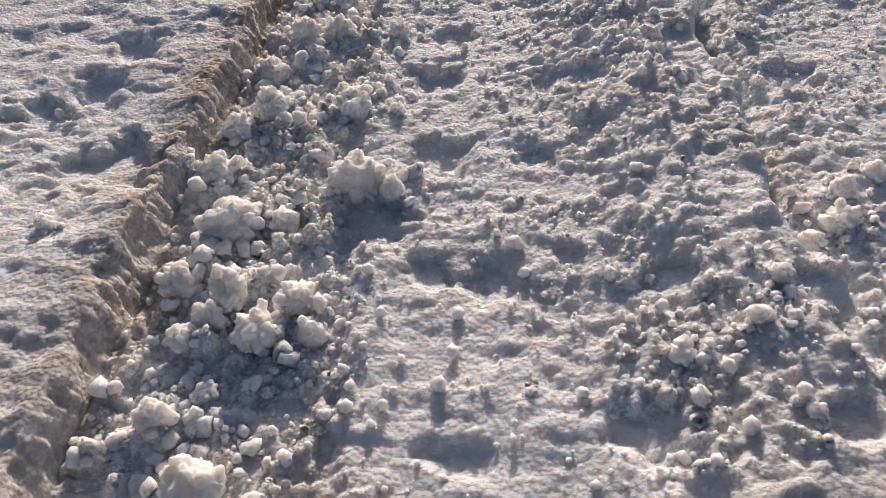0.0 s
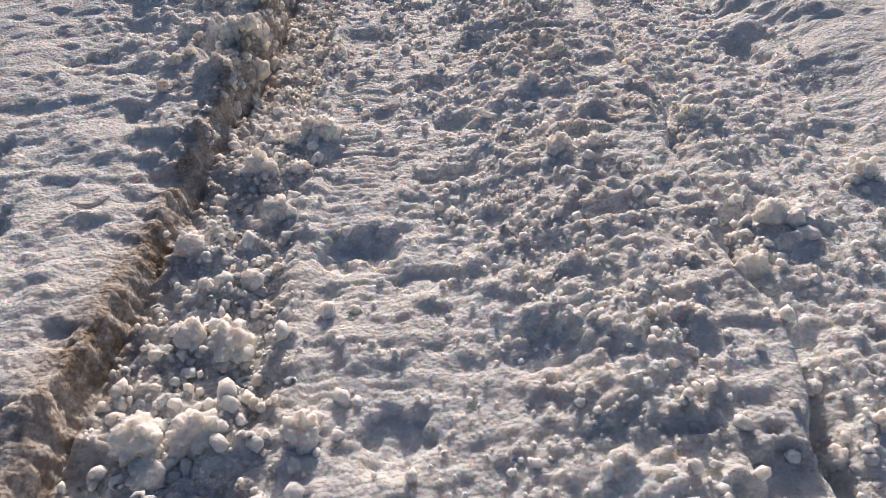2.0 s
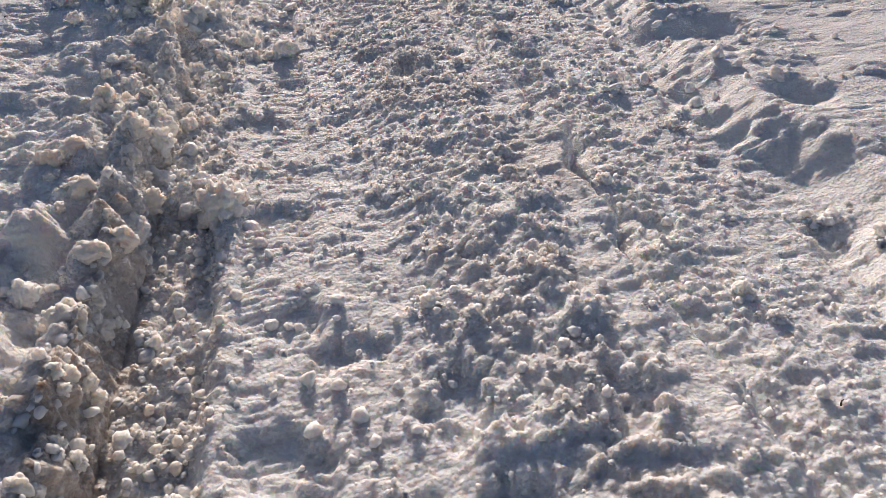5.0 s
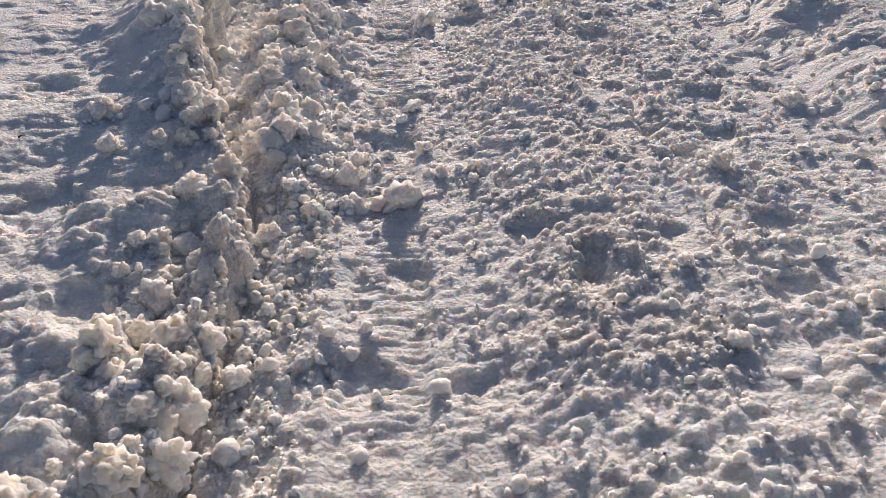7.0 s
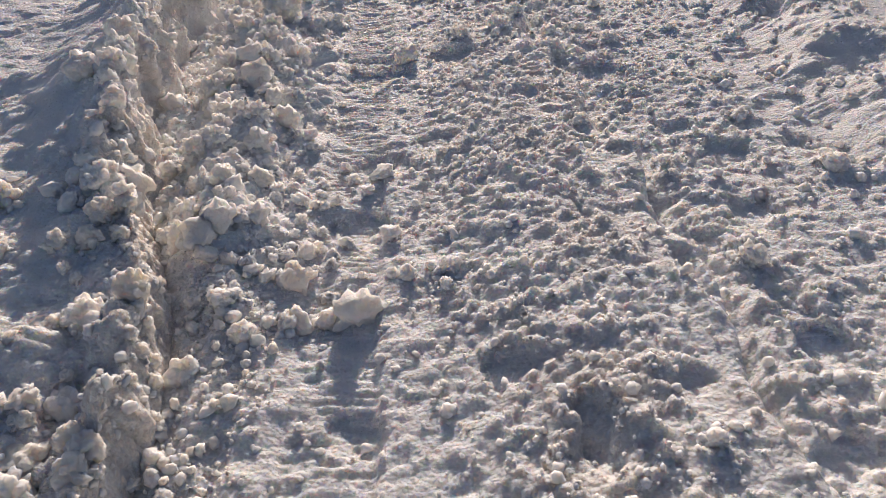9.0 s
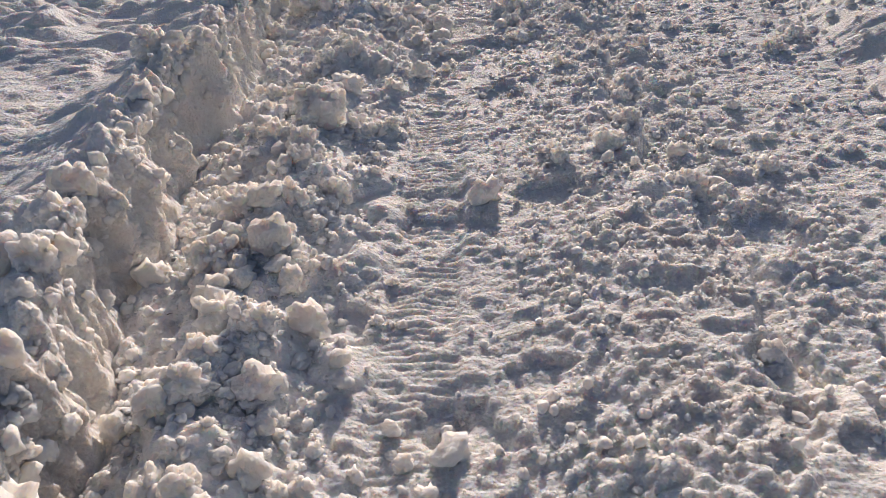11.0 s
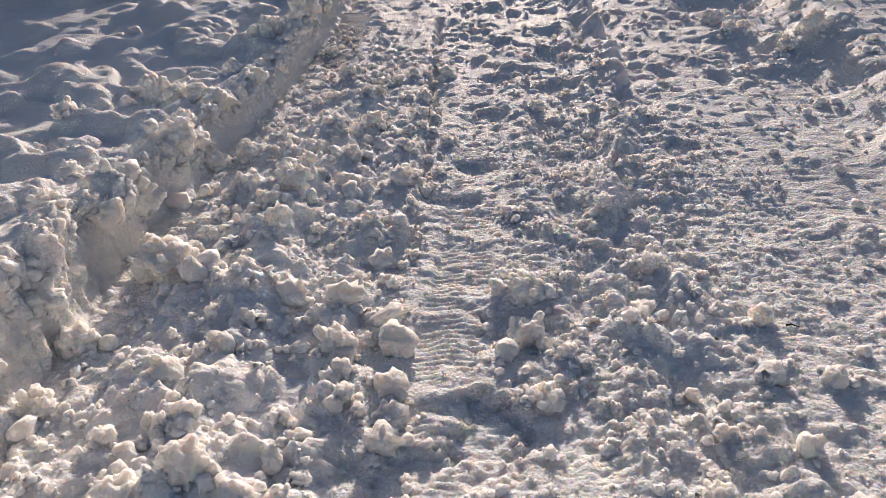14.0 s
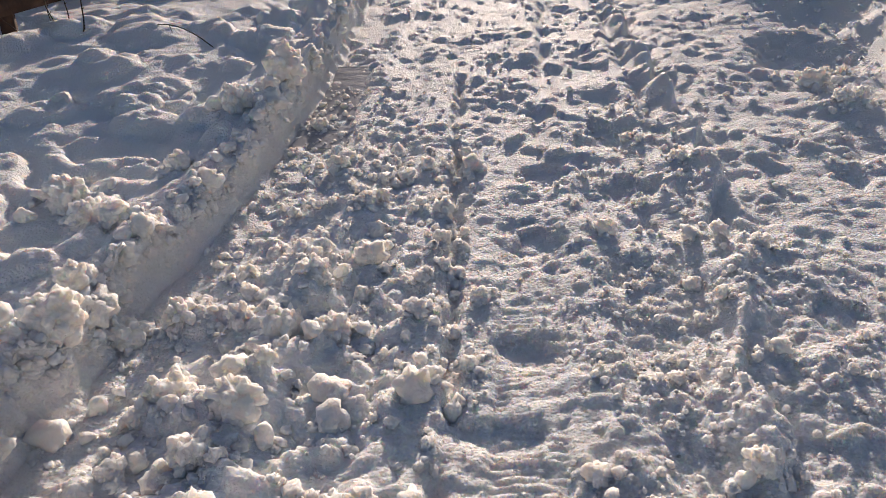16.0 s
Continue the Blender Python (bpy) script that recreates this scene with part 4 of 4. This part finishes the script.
def grain_spots(count, seed):
    """Where peas and beans of snow lie: thick on the shoulder and the blade's floor, few in hollows and in the tyre's print."""
    share = np.random.RandomState(seed)
    y = 0.8 + 16.2 * share.rand(count) ** 1.15
    x = -0.55 + 2.6 * share.rand(count)
    left = cut(y) + LEAN_OUT
    x = np.where(share.rand(count) < 0.16, left + 0.02 + (np.maximum(-0.22, left + 0.05) - left) * share.rand(count), x)
    s = np.where(x > KERB, INNER + x - KERB, FACE + (x - left) / (KERB - left) * (INNER - FACE))
    i, j = np.clip(np.searchsorted(columns, s), 0, len(columns) - 1), np.clip(np.searchsorted(rows, y), 0, len(rows) - 1)
    thick = 0.35 + 0.65 * step(x, 0.25, 0.5) * step(x, 1.25, 1.05) + 0.7 * step(x, -0.2, -0.32) + 0.05 * step(y, 10.5, 12)
    thick *= step(smooth_noise(x, y, 0.35, 83) + 0.6 * smooth_noise(x, y, 0.12, 84), -0.75, 0.45)
    thick *= (1 - 0.85 * np.clip(1.6 * calm[j, i], 0, 1)) * (1 - 0.85 * tread[j, i]) * (1 - 0.85 * smear[j, i]) * (1 - 0.5 * step(np.abs(x - wheel_line(y)), 0.25, 0.1)) * (1 - ice[j, i])
    kept = (share.rand(count) < thick) & (x > left)
    size = np.minimum(0.045, 0.0115 * (1 + share.pareto(3.0, count)))
    return list(zip(s[kept].tolist(), y[kept].tolist(), size[kept].tolist()))


def round_clods(pick):
    """Bits that broke off the larger clods."""
    x, y, size = pick.choice(LAID)
    a, far = pick.uniform(0, 2 * math.pi), size * pick.uniform(0.42, 0.95)
    return column_at(x + far * math.cos(a), y + far * math.sin(a)), y + far * math.sin(a), size * min(0.5, 0.17 * pick.paretovariate(2.4))


def beyond(pick):
    y = 7.5 + 15 * pick.random()
    x = float(far_bank(y)) + pick.gauss(0.05, 0.45)
    return column_at(x, y), y, min(0.085, 0.026 * pick.paretovariate(2.4))


crumbs("verge_crumbs", 1200, 15, beyond, "snow crumbs and lumps along the far verge")
crumbs("clod_rubble", 2600, 14, round_clods, "small bits of snow broken off the larger clods")
furrow_pick = random.Random(13)
SOILED_SHAPES = [mesh_of(clod_shape(k + 30, 4, 44), "snow_lump", SOILED) for k in range(6)]
for _ in range(210):
    s, y, size = along_furrow(furrow_pick)
    i, j = min(int(np.searchsorted(columns, s)), len(columns) - 1), min(int(np.searchsorted(rows, y)), len(rows) - 1)
    lump = new("snow_lump", SOILED_SHAPES[furrow_pick.randrange(6)])
    lump.location = (X[j, i], Y[j, i], Z[j, i] + 0.02 * size)
    lump.scale = [0.6 * size * furrow_pick.uniform(0.85, 1.2) for _ in range(3)]
    lump.rotation_euler = (furrow_pick.uniform(-0.5, 0.5), furrow_pick.uniform(-0.5, 0.5), furrow_pick.uniform(0, 6.28))
    tagged(lump, "knobbly brownish-grey snow lump on the furrowed low bank", "snow lump", "lumps on the low bank")
spots = grain_spots(46000, 12)
fallen = [spot for spot in spots if spot[0] < FACE + 0.45 and spot[1] < 9]
spots = [spot for spot in spots if spot[0] >= FACE + 0.45 or spot[1] >= 9]
crumbs("path_grains", len(spots), 12, lambda pick: spots.pop(), "pea-sized grains of snow strewn over the path", 1)
crumbs("floor_grains", len(fallen), 16, lambda pick: fallen.pop(), "brownish grains of soiled snow below the cut bank", 1, SOILED)
crumbs("distant_crumbs", 400, 11, farther_on, "snow crumbs over the climbing path further on")
crumbs("spoil_crumbs", 1900, 3, below_bank, "heap of loose snow crumbs below the cut bank")
crumbs("path_crumbs", 1300, 4, on_path, "loose snow crumbs scattered over the trampled path")
crumbs("bank_crumbs", 1000, 6, on_lip, "snow crumbs along the lip of the bank")
crumbs("spoil_clods", 740, 8, heaped, "knobbly white snow clods heaped below the high bank", 3)
crumbs("rut_clods", 280, 9, beside_ruts, "snow clods squeezed up beside the wheel ruts", 3)
crumbs("lip_clods", 250, 10, broken_lip, "broken snow lumps hanging on the lip of the bank", 3)


# ---- small things ----
def plain_material(name, colour, second, scale, rough=0.8):
    mat = bpy.data.materials.new(name)
    mat.use_nodes = True
    n, l = links(mat)
    shader = n["Principled BSDF"]
    t, place, m = n.new("ShaderNodeTexNoise"), n.new("ShaderNodeNewGeometry"), n.new("ShaderNodeMix")
    t.inputs["Scale"].default_value, t.inputs["Detail"].default_value = scale, 5
    l.new(place.outputs["Position"], t.inputs["Vector"])
    m.data_type = "RGBA"
    m.inputs["A"].default_value, m.inputs["B"].default_value = (*colour, 1), (*second, 1)
    l.new(t.outputs["Fac"], m.inputs["Factor"])
    l.new(m.outputs["Result"], shader.inputs["Base Color"])
    b = n.new("ShaderNodeBump")
    b.inputs["Distance"].default_value = 0.1 / scale
    l.new(t.outputs["Fac"], b.inputs["Height"])
    l.new(b.outputs["Normal"], shader.inputs["Normal"])
    shader.inputs["Roughness"].default_value = rough
    return mat


BARK = plain_material("dark_bark", (0.035, 0.024, 0.018), (0.09, 0.06, 0.045), 90)
BOARD = plain_material("weathered_board", (0.045, 0.022, 0.014), (0.10, 0.05, 0.03), 14)
ICE = plain_material("bare_ice", (0.62, 0.63, 0.66), (0.72, 0.72, 0.74), 9, 0.16)
VANE = plain_material("white_vane", (0.75, 0.74, 0.71), (0.85, 0.84, 0.82), 60)


def tube(bm, line, thick, thin, sides=6):
    """A tapering round stem along a line of points."""
    rings = []
    for k, p in enumerate(line):
        p = Vector(p)
        ahead = (Vector(line[min(k + 1, len(line) - 1)]) - Vector(line[max(k - 1, 0)])).normalized()
        side = ahead.cross(Vector((0.3, 0.2, 0.9))).normalized()
        up = side.cross(ahead)
        r = thick + (thin - thick) * k / (len(line) - 1)
        rings.append([bm.verts.new(p + r * (math.cos(a) * side + math.sin(a) * up)) for a in (2 * math.pi * q / sides for q in range(sides))])
    for one, two in zip(rings, rings[1:]):
        for q in range(sides):
            bm.faces.new((one[q], one[(q + 1) % sides], two[(q + 1) % sides], two[q]))
    bm.faces.new(rings[0][::-1])
    bm.faces.new(rings[-1])


def part(name, bm, material, parent=None, label=""):
    """Links a bmesh as one mesh object, under a thing where one is given."""
    ob = new(name, mesh_of(bm, name, material))
    ob.parent = parent
    return tagged(ob, label)


def stem(x, y, tall, lean_x, lean_y, thick):
    """A bare dead stem that stands in the snow, with a few buds and a short side shoot."""
    whip = new("dead_stem")
    foot_z = height(x, y) - 0.05
    whip.location = (x, y, foot_z)
    line = [(lean_x * f + 0.012 * math.sin(9 * f), lean_y * f, tall * f) for f in (k / 8 for k in range(9))]
    bm = bmesh.new()
    tube(bm, line, thick, thick * 0.5)
    part("stalk", bm, BARK, whip)
    for k in (3, 5, 6):
        bm = bmesh.new()
        p = Vector(line[k])
        tube(bm, [p, p + Vector((0.012, 0, 0.008)), p + Vector((0.016, 0, 0.02))], thick * 0.7, thick * 0.3, 5)
        part("bud", bm, BARK, whip)
    return tagged(whip, "bare dark dead stem standing in the snow bank", "dead stem", "stems by the fence")


stem(-3.88, 20.25, 0.32, -0.24, -0.05, 0.006)
stem(-3.76, 20.50, 0.30, -0.02, 0.1, 0.005)
stem(-3.68, 20.45, 0.42, -0.10, 0.05, 0.0065)
stem(-3.55, 20.44, 0.55, 0.0, 0.05, 0.0065)
stem(-3.29, 20.15, 0.60, 0.09, 0.05, 0.0075)


def bent_twig():
    """A thin arching twig, fallen with one end in the snow."""
    twig = new("fallen_twig")
    x0, y0 = -1.95, 19.7
    twig.location = (x0, y0, height(x0, y0))
    line = [(-0.88 * f, 0.6 * f, -0.03 + 0.5 * f * (1 - f) + 0.12 * f) for f in (k / 10 for k in range(11))]
    bm = bmesh.new()
    tube(bm, line, 0.006, 0.003)
    part("stalk", bm, BARK, twig)
    for k, drop in ((6, -0.13), (8, -0.10)):
        bm = bmesh.new()
        p = Vector(line[k])
        tube(bm, [p, p + Vector((0.02, 0, drop * 0.5)), p + Vector((0.03, 0, drop))], 0.003, 0.0015, 5)
        part("side_shoot", bm, BARK, twig)
    return tagged(twig, "thin dark twig arching out of the snow bank", "twig")


bent_twig()


def fence():
    """A low fence of dark boards, of which a corner shows behind the bank."""
    rail_fence = new("board_fence")
    rail_fence.location, rail_fence.rotation_euler = (-4.0, 20.7, 1.07), (0, 0, radians(8))
    for k in range(4):
        bm = bmesh.new()
        bmesh.ops.create_cube(bm, size=1, matrix=Matrix.Translation((0, 1.35, 0.09 + 0.19 * k)) @ Matrix.Diagonal((0.035, 5.0, 0.18, 1)))
        bmesh.ops.bevel(bm, geom=bm.edges[:], offset=0.006, segments=2, affect="EDGES")
        part("board", bm, BOARD, rail_fence)
    for y in (-0.4, 1.6, 3.6):
        bm = bmesh.new()
        bmesh.ops.create_cube(bm, size=1, matrix=Matrix.Translation((-0.075, y, 0.2)) @ Matrix.Diagonal((0.11, 0.11, 1.3, 1)))
        bmesh.ops.bevel(bm, geom=bm.edges[:], offset=0.008, segments=2, affect="EDGES")
        part("post", bm, BOARD, rail_fence)
    return tagged(rail_fence, "low dark brown board fence behind the snow bank", "fence")


fence()


def chip(x, y, long, turn):
    """A splinter of bark on the snow."""
    bm = bmesh.new()
    tube(bm, [(-long / 2, 0, 0), (-long * 0.1, long * 0.08, long * 0.08), (long / 2, 0, 0.0)], long * 0.09, long * 0.04, 5)
    ob = part("bark_chip", bm, BARK)
    ob.location, ob.rotation_euler = (x, y, height(x, y) + 0.004), (0.1, 0.2, radians(turn))
    return tagged(ob, "tiny dark splinter of bark lying on the snow", "bark chip", "bark chips on the snow")


chip(0.01, 7.83, 0.03, 60)
chip(-1.57, 9.29, 0.05, 80)
chip(-1.30, 8.60, 0.05, 120)
chip(1.50, 5.58, 0.04, 40)
chip(1.24, 5.43, 0.03, 10)
chip(-0.89, 10.62, 0.02, 30)
chip(1.61, 14.42, 0.06, 5)
chip(0.40, 14.65, 0.07, 175)
chip(1.26, 12.48, 0.03, 90)


def stick(x0, y0, x1, y1, thick):
    """A short dark stick lying half sunk in the snow, with a stub of a side shoot."""
    piece = new("broken_stick")
    ends = Vector((x0, y0, height(x0, y0) + 1.2 * thick)), Vector((x1, y1, height(x1, y1) + 1.2 * thick))
    piece.location = ends[0]
    run = ends[1] - ends[0]
    bm = bmesh.new()
    tube(bm, [run * f + Vector((0.004 * math.sin(7 * f), 0, 0.003 * math.sin(9 * f))) for f in (k / 8 for k in range(9))], thick, thick * 0.7)
    part("stalk", bm, BARK, piece)
    bm = bmesh.new()
    tube(bm, [run * 0.6, run * 0.64 + Vector((0.008, 0, 0.006)), run * 0.68 + Vector((0.013, 0, 0.014))], thick * 0.6, thick * 0.35, 5)
    part("side_shoot", bm, BARK, piece)
    return tagged(piece, "short dark broken stick lying on the snow bank", "stick", "sticks on the snow")


stick(2.29, 5.70, 2.33, 5.54, 0.006)
stick(2.21, 5.60, 2.15, 5.45, 0.004)


def feather(x, y):
    """A white feather: a curved quill with a narrow cupped vane on both sides."""
    plume = new("feather")
    plume.location, plume.rotation_euler = (x, y, height(x, y) + 0.012), (0.35, 0.05, radians(3))
    line = [(0.16 * (f - 0.5), 0.03 * (f - 0.5) ** 2 * 4, 0.018 * (2 * f - 1) ** 2) for f in (k / 12 for k in range(13))]
    bm = bmesh.new()
    tube(bm, line, 0.0014, 0.0006, 5)
    part("quill", bm, VANE, plume)
    for side in (-1, 1):
        bm = bmesh.new()
        inner = [bm.verts.new(Vector(p)) for p in line[2:]]
        outer = [bm.verts.new(Vector(p) + Vector((0.006, side * 0.013 * math.sin(math.pi * (k + 0.6) / 11.2), 0.004 + 0.001 * (k % 2)))) for k, p in enumerate(line[2:])]
        for k in range(len(inner) - 1):
            bm.faces.new((inner[k], inner[k + 1], outer[k + 1], outer[k]))
        bmesh.ops.solidify(bm, geom=bm.faces[:], thickness=0.0008)
        part("vane", bm, VANE, plume)
    return tagged(plume, "small curved white feather lying on the snow", "feather")


feather(-0.97, 3.94)


def ice_patch():
    """Bare ice laid open at the foot of the bank, rippled at its far end."""
    bm = bmesh.new()
    grid = {}
    for i in range(19):
        for j in range(61):
            x, y = -1.13 + 0.42 * i / 18, 18.3 + 1.65 * j / 60
            z = float(slope(np.array(y))) + 0.006 + 0.0025 * math.sin(60 * y + 8 * x) * max(0, y - 19.2) + 0.03 * max(0, y - 19.35)
            grid[i, j] = bm.verts.new((x + 0.02 * noise.noise(Vector((y * 3, x, 0))), y, z))
    for i in range(18):
        for j in range(60):
            bm.faces.new((grid[i, j], grid[i + 1, j], grid[i + 1, j + 1], grid[i, j + 1]))
    bmesh.ops.solidify(bm, geom=bm.faces[:], thickness=0.02)
    ob = part("ice_patch", bm, ICE)
    return tagged(ob, "smooth grey patch of bare ice below the bank", "ice", kind="structure")


ice_patch()
